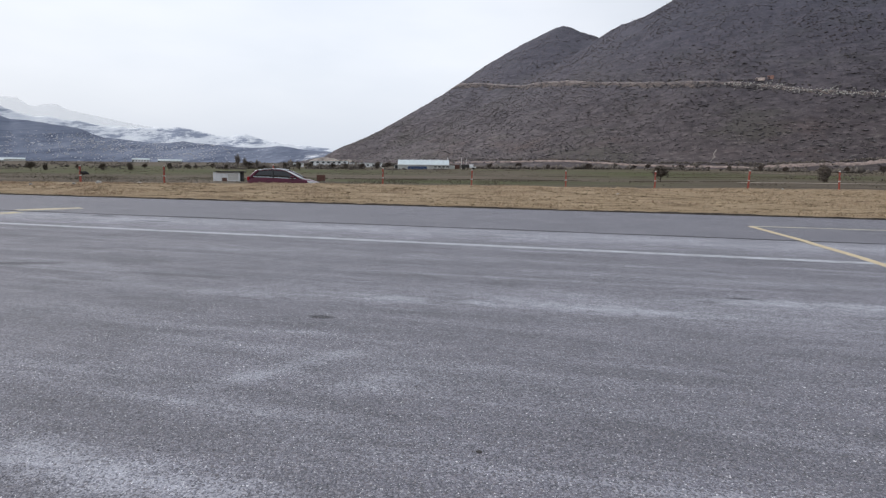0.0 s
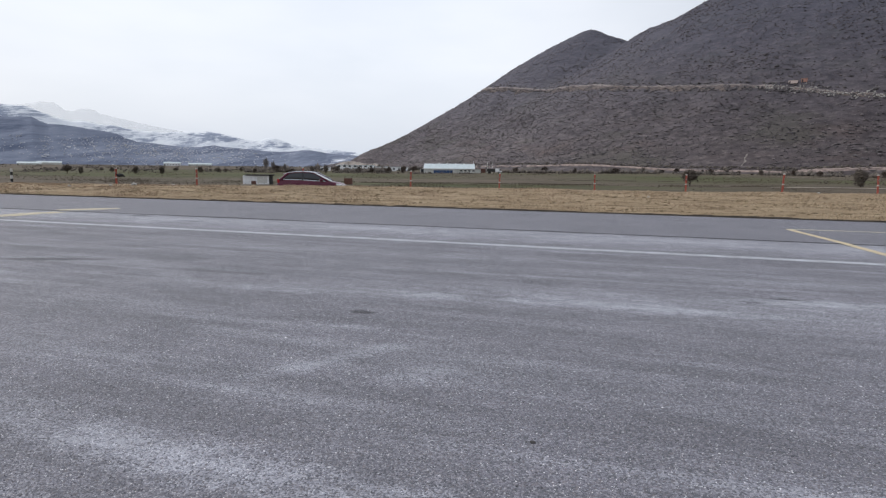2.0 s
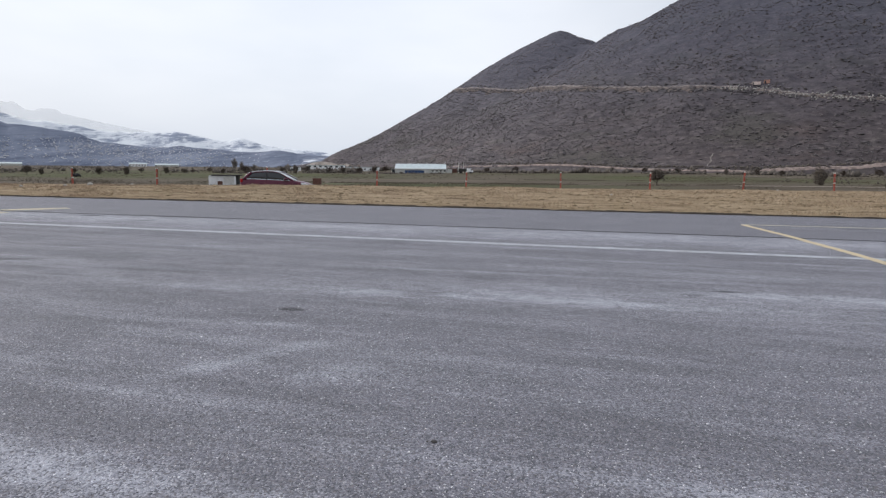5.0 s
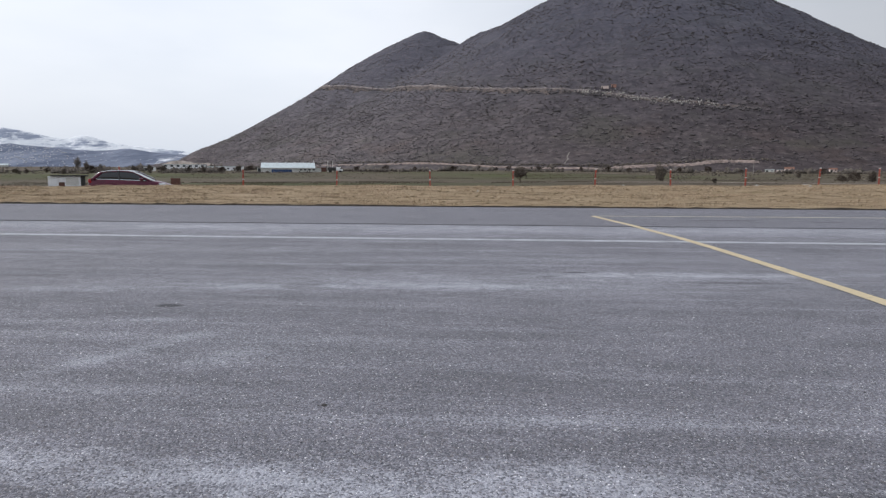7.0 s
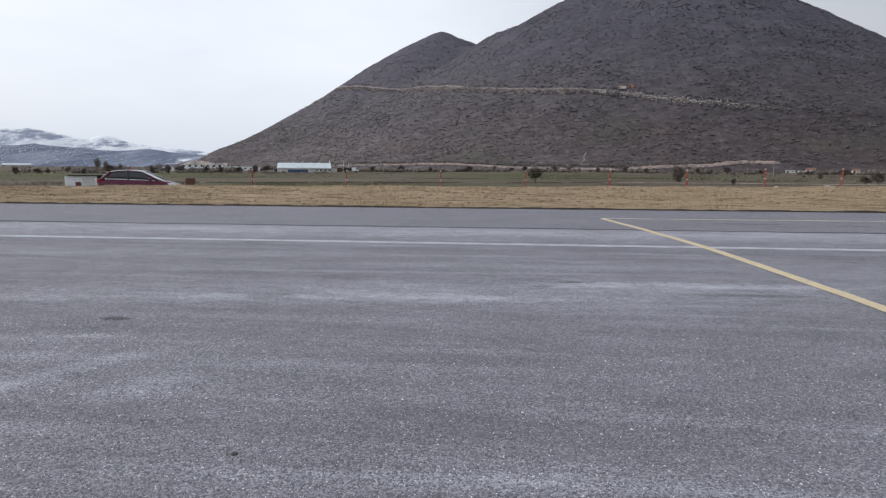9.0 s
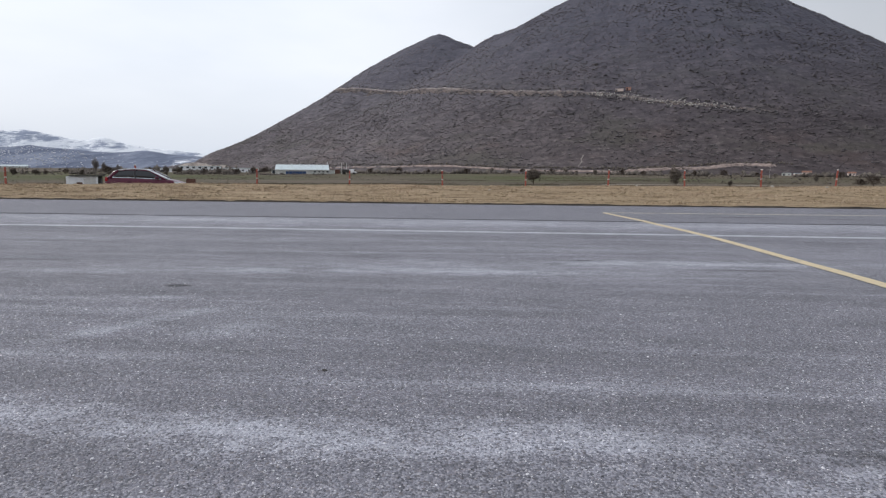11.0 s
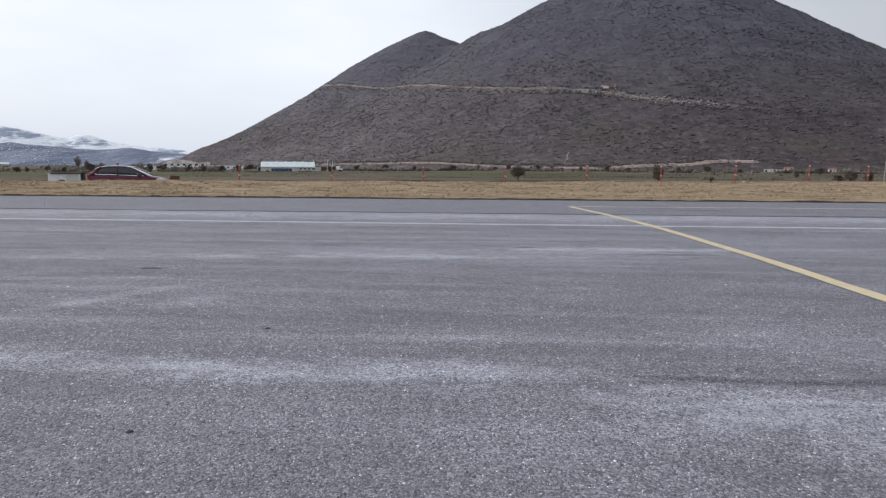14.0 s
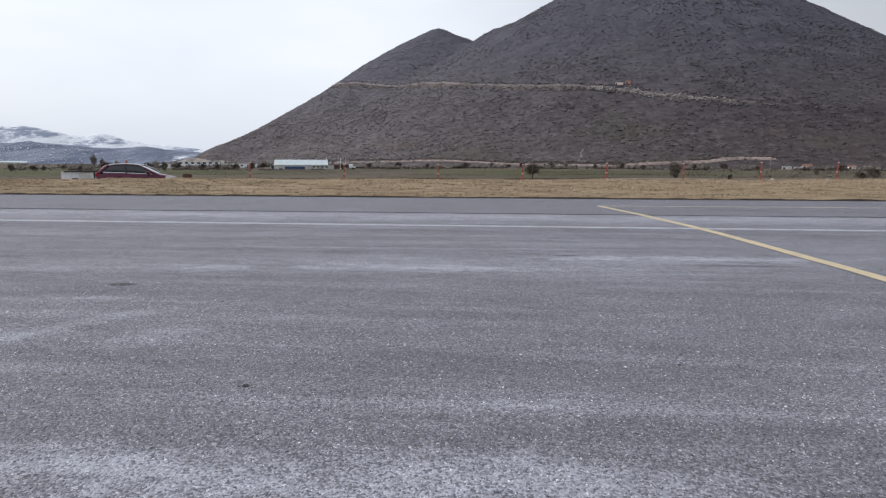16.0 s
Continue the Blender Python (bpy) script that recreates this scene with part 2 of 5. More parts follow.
DUST_NEAR = [
    (-1.64, 3.68, 0.62, 0.14, 61, 0.85), (-1.40, 4.12, 0.34, 0.12, 30, 0.8), (-0.82, 3.72, 0.40, 0.20, 42, 0.75), (-0.45, 4.12, 0.45, 0.10, 10, 0.5), (-1.95, 4.64, 0.42, 0.09, 8, 0.6), (1.4, 1.5, 1.0, 0.6, 0, 0.35), (-1.7, 2.15, 1.2, 0.17, -3, 1.0),
    (0.0, 2.06, 1.3, 0.17, -2, 1.1), (1.3, 2.16, 0.9, 0.18, 2, 1.0), (2.65, 1.70, 0.75, 0.34, 5, 1.1), (3.1, 1.5, 0.7, 0.4, 0, 0.8), (-3.6, 2.2, 1.2, 0.25, 4, 0.7), (-4.5, 4.7, 1.5, 0.12, 2, 0.4), (4.4, 2.6, 1.4, 0.2, 4, 0.5),
]
DARK = [
    (-2.056, 5.161, 0.14, 0.07, 0, 0.52), (-13.2, 13.72, 0.45, 0.12, 5, 0.6), (-10.8, 12.9, 0.5, 0.12, 0, 0.4), (-7.75, 6.6, 0.75, 0.14, 20, 0.36), (-4.8, 6.6, 0.9, 0.09, 4, 0.12),
    (1.62, 7.12, 0.14, 0.05, 4, 0.26), (-0.72, 7.3, 0.3, 0.3, 30, 0.14), (1.95, 7.42, 0.16, 0.06, 4, 0.4), (3.6, 6.85, 0.8, 0.08, 2, 0.24), (7.0, 16.1, 1.0, 0.12, 3, 0.4), (9.3, 15.8, 0.8, 0.09, -6, 0.35), (6.2, 16.9, 0.5, 0.08, 8, 0.3), (2.75, 2.10, 0.6, 0.05, -2, 0.3), (3.6, 2.14, 0.6, 0.05, 2, 0.3),
]


def tarmac(name, tone, dusty, loose=False):
    g = Graph(name, 0.77, 0.0, 0.42)
    v = g.coords()
    chips = g.node("TexVoronoi", {"Vector": v, "Scale": 104.0, "Randomness": 1.0})
    fine = g.node("TexVoronoi", {"Vector": v, "Scale": 200.0, "Randomness": 1.0})
    chip = g.node("SeparateColor", {"Color": chips.outputs["Color"]}).outputs[0]
    grit = g.node("SeparateColor", {"Color": fine.outputs["Color"]}).outputs[1]
    val = g.math('ADD', g.math('MULTIPLY', chip, 0.6), g.math('MULTIPLY', grit, 0.4))
    t = tone
    stone = g.ramp(val, [(0.12, (t * 0.44, t * 0.44, t * 0.51)), (0.5, (t * 0.98, t * 0.97, t * 1.15)), (0.80, (t * 1.60, t * 1.56, t * 1.76)), (0.97, (t * 2.5, t * 2.46, t * 2.56))])
    if loose:
        rnd = g.node("NewGeometry").outputs["Random Per Island"]
        stone = g.ramp(rnd, [(0.0, (t * 0.26, t * 0.26, t * 0.31)), (0.40, (t * 0.90, t * 0.88, t * 1.04)), (0.74, (t * 1.45, t * 1.41, t * 1.58)), (0.88, (t * 2.4, t * 2.36, t * 2.5)), (1.0, (t * 4.3, t * 4.2, t * 4.3))])
    gap = g.step(chips.outputs["Distance"], 0.55, 0.95)
    stone = g.mix(g.math('MULTIPLY', gap, 0.0 if loose else 0.5), stone, (t * 0.35, t * 0.35, t * 0.40))
    # tan and rust tinted stones
    tint = g.node("SeparateColor", {"Color": chips.outputs["Color"]}).outputs[2]
    stone = g.mix(g.math('MULTIPLY', g.step(tint, 0.8, 0.95), 0.22), stone, (t * 1.5, t * 1.2, t * 1.0))
    # dust dragged along the strip
    streak = g.noise(g.coords((0.22, 1.5, 1.0), (0, 0, radians(3))), 1.15, 6.0, 0.62)
    thin = g.noise(g.coords((0.12, 3.2, 1.0), (0, 0, radians(2.5))), 1.4, 4.0, 0.6)
    cloud = g.noise(v, 0.55, 5.0, 0.6)
    mott = g.noise(v, 9.0, 5.0, 0.7)
    patch = g.noise(g.coords((0.16, 0.5, 1.0), (0, 0, radians(4)), (7, 3, 0)), 1.0, 4.0, 0.6)
    dust = g.math('MULTIPLY', g.step(g.math('ADD', g.math('MULTIPLY', streak, 0.55), g.math('MULTIPLY', thin, 0.45)), 0.46, 0.70), dusty)
    dust = g.math('MULTIPLY', dust, g.step(patch, 0.34, 0.60))
    damp = g.step(cloud, 0.62, 0.40)
    if dusty > 0.3:
        wob = g.math('MULTIPLY', g.math('SUBTRACT', g.math('ADD', g.math('MULTIPLY', g.noise(g.coords((0.6, 1.3, 1)), 3.6, 5.0, 0.72), 0.75), g.math('MULTIPLY', mott, 0.8)), 0.775), 3.6)
        dust = g.math('MAXIMUM', dust, patches(g, v, DUST_FAR + DUST_NEAR, wob))
    damp = g.math('MULTIPLY', damp, 0.35)
    speck = g.math('ADD', g.math('ADD', g.math('MULTIPLY', mott, 0.32), g.math('MULTIPLY', g.noise(v, 38.0, 3.0, 0.7), 0.3)), g.math('MULTIPLY', chip, 0.38))
    dust = g.math('MULTIPLY', dust, g.step(g.math('ADD', speck, g.math('MULTIPLY', dust, 0.14)), 0.40, 0.62))
    pale = g.mix(0.48, g.node("VectorMath", {0: stone, "Scale": 1.75}, op='SCALE').outputs[0], (0.56, 0.575, 0.64))
    col = g.mix(g.math('MULTIPLY', dust, 0.95, clamp=True), stone, pale)
    col = g.mix(g.math('MULTIPLY', damp, 0.5, clamp=True), col, (t * 0.42, t * 0.42, t * 0.45))
    # uneven wear: broad stains and short drag marks
    k = 1.0 if dusty > 0.3 else 0.35
    worn = g.noise(g.coords((0.35, 1.1, 1.0), (0, 0, radians(5)), (3, 9, 0)), 1.5, 6.0, 0.68)
    drag = g.noise(g.coords((0.55, 1.9, 1.0), (0, 0, radians(4)), (1, 5, 0)), 4.5, 6.0, 0.78)
    gain = g.math('ADD', g.math('MULTIPLY', g.math('SUBTRACT', worn, 0.5), 0.95 * k), g.math('MULTIPLY', g.math('SUBTRACT', drag, 0.5), 0.75 * k))
    col = g.node("VectorMath", {0: col, "Scale": g.math('ADD', gain, 1.0)}, op='SCALE').outputs[0]
    h = g.math('SUBTRACT', g.math('MULTIPLY', chip, 0.4), g.math('MULTIPLY', chips.outputs["Distance"], 0.9))
    g.bump(h, 0.45, 0.012)
    return g.done(col)


M_TARMAC = tarmac("weathered_tarmac", 0.191, 1.1)
M_STRIP = tarmac("newer_tarmac", 0.194, 0.28)


def paint(name, col, wear, base=0.15):
    g = Graph(name, 0.7, 0.0, 0.35)
    v = g.coords()
    n = g.math('ADD', g.math('MULTIPLY', g.noise(v, 3.0, 5.0, 0.7), 0.5), g.math('MULTIPLY', g.noise(v, 60.0, 4.0, 0.7), 0.5))
    fac = g.step(n, wear - 0.09, wear + 0.09)
    shade = g.noise(v, 1.2, 4.0)
    c = g.mix(shade, tuple(k * 0.82 for k in col), col)
    g.bump(n, 0.3, 0.006)
    return g.done(g.mix(fac, (base, base, base * 1.05), c))


M_WHITE_PAINT = paint("faded_white_paint", (0.57, 0.59, 0.64), 0.465, 0.25)
M_YELLOW_PAINT = paint("yellow_paint", (0.69, 0.57, 0.37), 0.39, 0.2)
M_PALE_YELLOW = paint("bleached_yellow_paint", (0.64, 0.59, 0.46), 0.44, 0.24)
M_YELLOW_FAINT = paint("worn_yellow_paint", (0.64, 0.55, 0.36), 0.46, 0.24)


def grass_ground():
    g = Graph("dry_grass_mat", 0.95, 0.0, 0.1)
    v = g.coords()
    a = g.noise(g.coords((0.5, 1.6, 1)), 1.1, 7.0, 0.7)
    b = g.noise(v, 14.0, 5.0, 0.75)
    f = g.math('ADD', g.math('MULTIPLY', a, 0.62), g.math('MULTIPLY', b, 0.38))
    col = g.ramp(f, [(0.37, (0.13, 0.092, 0.056)), (0.45, (0.29, 0.213, 0.132)), (0.57, (0.44, 0.337, 0.225)), (0.70, (0.54, 0.435, 0.305))])
    green = g.step(g.noise(g.coords((0.35, 1.2, 1), loc=(4, 2, 0)), 0.8, 4.0, 0.6), 0.58, 0.70)
    col = g.mix(g.math('MULTIPLY', green, 0.3), col, (0.18, 0.155, 0.065))
    g.bump(b, 0.9, 0.08)
    return g.done(col)


def field_ground():
    """Brown weedy ground with green plots of winter wheat."""
    g = Graph("winter_fields", 0.95, 0.0, 0.1)
    v = g.coords()
    pos = g.node("SeparateXYZ", {0: v}).outputs
    fine = g.noise(g.coords((0.5, 1.4, 1)), 0.12, 6.0, 0.7)
    plots = g.noise(g.coords((0.012, 0.05, 1), (0, 0, radians(6))), 1.0, 4.0, 0.6)
    col = g.ramp(g.math('ADD', g.math('MULTIPLY', plots, 0.5), g.math('MULTIPLY', fine, 0.5)), [(0.36, (0.082, 0.066, 0.050)), (0.50, (0.122, 0.100, 0.076)), (0.64, (0.168, 0.140, 0.108))])
    edge = g.math('MULTIPLY', g.math('SUBTRACT', g.noise(g.coords((0.02, 0.06, 1)), 1.0, 4.0, 0.6), 0.5), 1.6)
    wheat = g.math('MINIMUM', g.math('MULTIPLY', patches(g, v, GREEN, edge), 1.35), 1.0)
    blade = g.ramp(fine, [(0.36, (0.066, 0.070, 0.035)), (0.64, (0.112, 0.117, 0.056))])
    col = g.mix(wheat, col, blade)
    # far ground fades to blue-grey, distance haze put into the colour
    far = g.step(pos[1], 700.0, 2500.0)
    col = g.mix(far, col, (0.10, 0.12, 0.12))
    g.bump(g.noise(g.coords((1, 0.5, 1)), 0.5, 6.0, 0.75), 0.6, 0.4)
    return g.done(col)


# green plots: x, y, half length, half width, turn, strength
GREEN = [(-165, 200, 95, 62, 25, 0.9), (-36, 112, 44, 20, 6, 0.85), (14, 262, 44, 60, 0, 0.95), (62, 240, 30, 46, 0, 0.6), (-45, 330, 60, 26, 10, 0.5), (110, 255, 36, 40, 0, 0.3), (-250, 260, 90, 70, 40, 0.6)]

M_GRASS, M_FIELD = grass_ground(), field_ground()


def hill_skin():
    g = Graph("scrub_hillside", 0.95, 0.0, 0.08)
    v = g.coords()
    a = g.noise(v, 0.012, 6.0, 0.6)
    b = g.noise(g.coords((0.6, 0.6, 1.5), (0, 0.25, 0)), 0.085, 6.0, 0.72)
    c = g.noise(g.coords((0.7, 0.7, 1.6)), 0.34, 5.0, 0.75)
    f = g.math('ADD', g.math('ADD', g.math('MULTIPLY', a, 0.28), g.math('MULTIPLY', b, 0.47)), g.math('MULTIPLY', c, 0.25))
    col = g.ramp(f, [(0.36, (0.078, 0.071, 0.080)), (0.46, (0.115, 0.104, 0.112)), (0.54, (0.150, 0.134, 0.140)), (0.66, (0.215, 0.192, 0.193))])
    # smudges of denser brush lying along the slope
    brush = g.noise(g.coords((0.45, 0.45, 1.5), loc=(300, 70, 0)), 0.055, 5.0, 0.7)
    col = g.mix(g.math('MULTIPLY', g.step(brush, 0.50, 0.66), 0.55), col, (0.068, 0.060, 0.067))
    clump = g.noise(g.coords((0.75, 0.75, 1.5), loc=(40, 210, 0)), 0.15, 3.0, 0.6)
    col = g.mix(g.math('MULTIPLY', g.step(clump, 0.50, 0.60), 0.5), col, (0.062, 0.056, 0.061))
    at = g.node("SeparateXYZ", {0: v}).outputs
    # darker towards the upper east: shade put into the hill's colour
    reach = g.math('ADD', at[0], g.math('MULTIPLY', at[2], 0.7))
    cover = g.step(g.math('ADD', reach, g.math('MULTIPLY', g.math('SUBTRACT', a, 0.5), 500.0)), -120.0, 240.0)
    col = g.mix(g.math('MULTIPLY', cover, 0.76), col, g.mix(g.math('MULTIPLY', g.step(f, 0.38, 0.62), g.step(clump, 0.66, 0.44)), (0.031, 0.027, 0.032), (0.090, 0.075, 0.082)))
    red = g.step(g.noise(g.coords(loc=(90, 30, 0)), 0.02, 4.0), 0.55, 0.7)
    low = g.step(at[2], 90.0, 20.0)
    col = g.mix(g.math('MULTIPLY', g.math('MULTIPLY', red, low), 0.45), col, (0.120, 0.086, 0.076))
    # foot of the slope darkened eastwards in the colour the same way
    col = g.mix(g.math('MULTIPLY', g.math('MULTIPLY', low, g.step(at[0], -150.0, 60.0)), 0.3), col, (0.050, 0.040, 0.040))
    light = g.noise(g.coords((0.8, 0.8, 1.4), loc=(5, 95, 0)), 0.22, 4.0, 0.65)
    col = g.mix(g.math('MULTIPLY', g.step(light, 0.54, 0.66), g.math('SUBTRACT', 0.6, g.math('MULTIPLY', cover, 0.3))), col, (0.215, 0.192, 0.186))
    green = g.step(g.noise(g.coords((1, 1, 2), loc=(10, 130, 0)), 0.016, 5.0), 0.52, 0.64)
    col = g.mix(g.math('MULTIPLY', green, g.math('ADD', 0.25, g.math('MULTIPLY', low, 0.25))), col, (0.082, 0.080, 0.066))
    mott = g.noise(g.coords((0.8, 0.8, 1.3), (0, 0.3, 0), (17, 44, 0)), 0.16, 4.0, 0.62)
    col = g.node("VectorMath", {0: col, "Scale": g.math('ADD', 0.73, g.math('MULTIPLY', g.step(mott, 0.28, 0.72), 0.50))}, op='SCALE').outputs[0]
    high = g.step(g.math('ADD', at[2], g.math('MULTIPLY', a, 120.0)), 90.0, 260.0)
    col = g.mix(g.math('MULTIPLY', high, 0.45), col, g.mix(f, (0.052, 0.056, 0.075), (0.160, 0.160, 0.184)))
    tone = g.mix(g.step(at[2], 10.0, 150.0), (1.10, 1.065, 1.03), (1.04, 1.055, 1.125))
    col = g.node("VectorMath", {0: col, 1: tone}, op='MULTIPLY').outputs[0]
    g.bump(c, 0.3, 1.2)
    return g.done(col)


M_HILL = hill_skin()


def scrub(name, lo, hi, east=0.0, clumped=0.0):
    """Twigs of one kind; east darkens them towards the hill's eastern side, shade put into the colour."""
    g = Graph(name, 0.95, 0.0, 0.08)
    rnd = g.node("NewGeometry").outputs["Random Per Island"]
    n = g.noise(g.coords(), 1.6, 3.0, 0.7)
    f = g.math('ADD', g.math('MULTIPLY', rnd, 0.6), g.math('MULTIPLY', n, 0.4))
    g.bump(n, 0.6, 0.2)
    col = g.ramp(f, [(0.15, lo), (0.8, hi)])
    if clumped:
        c = g.noise(g.coords((0.5, 1.6, 1)), 1.1, 6.0, 0.7)
        col = g.mix(g.math('MULTIPLY', g.step(c, 0.50, 0.38), clumped), col, tuple(0.42 * k for k in lo))
        c = g.noise(g.coords((0.1, 0.5, 1), loc=(8, 3, 0)), 1.0, 4.0, 0.6)
        col = g.mix(g.math('MULTIPLY', g.step(c, 0.48, 0.60), clumped * 0.5), col, (hi[0] * 0.80, hi[1] * 0.72, hi[2] * 0.78))
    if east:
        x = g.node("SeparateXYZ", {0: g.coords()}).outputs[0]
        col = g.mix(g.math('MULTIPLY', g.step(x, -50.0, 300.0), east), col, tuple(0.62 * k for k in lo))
    return g.done(col)


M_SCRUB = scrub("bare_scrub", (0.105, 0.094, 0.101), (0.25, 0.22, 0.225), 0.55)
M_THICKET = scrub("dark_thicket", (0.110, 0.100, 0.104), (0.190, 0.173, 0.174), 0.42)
M_BRUSH = scrub("brown_brush", (0.078, 0.068, 0.060), (0.172, 0.148, 0.128))
M_TWIG = scrub("bare_twigs", (0.055, 0.043, 0.037), (0.14, 0.112, 0.095))
M_PALETWIG = scrub("pale_bare_twigs", (0.13, 0.115, 0.105), (0.26, 0.225, 0.20))
M_EVER = scrub("dark_dense_twigs", (0.080, 0.069, 0.061), (0.182, 0.152, 0.127))
M_BARK = simple("bark", (0.07, 0.055, 0.042), 0.95, vary=0.4, scale=8)
M_BLADES = scrub("dry_grass_blades", (0.265, 0.195, 0.132), (0.62, 0.49, 0.345), 0.0, 0.85)
M_SOIL = simple("pale_cut_soil", (0.29, 0.225, 0.20), 0.95, vary=0.65, scale=0.35)
M_SCAR = simple("grey_eroded_soil", (0.24, 0.21, 0.19), 0.95, vary=0.6, scale=0.4)
M_TRACK = simple("pale_gravel_track", (0.40, 0.345, 0.285), 0.95, vary=0.25, scale=0.4)
M_STONE = simple("pale_stone", (0.44, 0.42, 0.39), 0.9, vary=0.3, scale=9)


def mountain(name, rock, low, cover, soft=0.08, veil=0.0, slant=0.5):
    """Forest and bare rock with patchy snow, distance haze put into their blue-grey; cover is the share under snow. Far
    peaks are made part transparent so sky shows through as mist.
    """
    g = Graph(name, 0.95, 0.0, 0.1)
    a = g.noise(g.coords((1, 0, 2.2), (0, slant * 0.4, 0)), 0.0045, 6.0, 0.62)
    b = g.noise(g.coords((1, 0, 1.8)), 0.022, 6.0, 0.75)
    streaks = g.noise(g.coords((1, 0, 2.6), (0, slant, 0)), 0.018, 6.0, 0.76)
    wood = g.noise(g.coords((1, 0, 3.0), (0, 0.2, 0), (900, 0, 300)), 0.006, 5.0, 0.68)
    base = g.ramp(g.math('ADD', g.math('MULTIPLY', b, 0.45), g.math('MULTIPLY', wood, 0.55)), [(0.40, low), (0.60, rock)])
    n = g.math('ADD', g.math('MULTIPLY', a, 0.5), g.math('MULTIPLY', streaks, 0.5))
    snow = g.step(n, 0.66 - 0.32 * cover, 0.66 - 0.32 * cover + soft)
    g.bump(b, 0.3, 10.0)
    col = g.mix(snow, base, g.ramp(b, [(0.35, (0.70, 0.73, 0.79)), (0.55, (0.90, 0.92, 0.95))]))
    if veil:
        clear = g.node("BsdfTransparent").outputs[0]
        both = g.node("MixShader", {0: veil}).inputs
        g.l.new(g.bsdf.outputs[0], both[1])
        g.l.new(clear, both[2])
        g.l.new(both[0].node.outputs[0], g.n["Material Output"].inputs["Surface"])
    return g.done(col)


# ---------------------------------------------------------------- ground sheet
def span_of(stops):
    out = []
    for a, b, n in stops:
        out += list(np.linspace(a, b, n, endpoint=False))
    return np.array(out + [stops[-1][1]])


def make_ground():
    xs = span_of([(-5000, -900, 14), (-900, -160, 30), (-160, -48, 50), (-48, 46, 330), (46, 160, 46), (160, 900, 30), (900, 5000, 14)])
    ys = span_of([(-3000, -60, 10), (-60, 21.0, 12), (21.0, EDGE, 2), (EDGE, EDGE + 0.15, 2), (EDGE + 0.15, 46, 110), (46, 60, 14), (60, 620, 90), (620, 5000, 26)])
    X, Y = np.meshgrid(xs, ys)
    Z = land(X, Y)
    v = np.stack([X.ravel(), Y.ravel(), Z.ravel()], 1)
    i = np.arange(len(v)).reshape(X.shape)
    f = np.stack([i[:-1, :-1], i[:-1, 1:], i[1:, 1:], i[1:, :-1]], -1).reshape(-1, 4)
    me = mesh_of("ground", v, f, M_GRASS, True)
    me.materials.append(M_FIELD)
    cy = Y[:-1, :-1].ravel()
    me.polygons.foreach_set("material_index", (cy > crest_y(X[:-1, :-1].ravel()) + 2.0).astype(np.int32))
    return tagged(new("ground", me), "dry winter grass bank and flat green and brown fields", "ground", kind="structure")


make_ground()


# ---------------------------------------------------------------- tarmac and its markings
def slab(name, x0, x1, y0, y1, z0, z1, material, wave=0.0, seed=0, nx=160):
    """A long slab whose far and near edges wander a little."""
    xs = np.linspace(x0, x1, nx)
    e0 = y0 + wave * fbm(xs / 3.5, xs * 0 + 0.5, seed, 4)
    e1 = y1 + 0.03 * fbm(xs / 1.2, xs * 0 + 0.5, seed + 7, 3)
    v, f = [], []
    for x, a, b in zip(xs, e0, e1):
        v += [(x, a, z0), (x, a, z1), (x, b, z1), (x, b, z0)]
    for k in range(nx - 1):
        p = 4 * k
        for q in range(4):
            r = (q + 1) % 4
            f.append((p + q, p + q + 4, p + r + 4, p + r))
    f += [(0, 1, 2, 3), tuple(4 * (nx - 1) + q for q in (3, 2, 1, 0))]
    return new(name, mesh_of(name, v, f, material))


tagged(slab("runway", -260, 260, -60, EDGE - 0.02, -0.30, 0.0, M_TARMAC, 0.0, 3), "weathered grey tarmac apron with pale dust streaks", "tarmac", kind="structure")
tagged(slab("taxiway_strip", -260, 260, 14.22, EDGE - 0.06, -0.10, 0.012, M_STRIP, 0.10, 11, 700), "smoother darker tarmac strip along the grass", "tarmac", kind="structure")


def ribbon(name, pts, width, material, z, label, wob=0.01, step=0.25):
    """A painted line along a smooth path."""
    path = [Vector((*p, 0)) for p in pts]
    fine = []
    for k in range(len(path) - 1):
        a, b = path[max(0, k - 1)], path[k]
        c, d = path[k + 1], path[min(len(path) - 1, k + 2)]
        n = max(2, int((c - b).length / step))
        for s in range(n):
            u = s / n
            fine.append(0.5 * ((2 * b) + (c - a) * u + (2 * a - 5 * b + 4 * c - d) * u * u + (3 * b - a - 3 * c + d) * u ** 3))
    fine.append(path[-1])
    v, f = [], []
    for k, p in enumerate(fine):
        t = (fine[min(k + 1, len(fine) - 1)] - fine[max(k - 1, 0)]).normalized()
        s = Vector((-t.y, t.x, 0))
        zz = z if not callable(z) else z(p.x, p.y)
        for side in (-1, 1):
            e = p + s * side * (width / 2 + random.uniform(-wob, wob))
            v.append((e.x, e.y, zz))
    for k in range(len(fine) - 1):
        f.append((2 * k, 2 * k + 2, 2 * k + 3, 2 * k + 1))
    return tagged(new(name, mesh_of(name, v, f, material)), label, "road marking", kind="structure")


def on_tarmac(x, y):
    return 0.0165 if y > 13.95 else 0.006


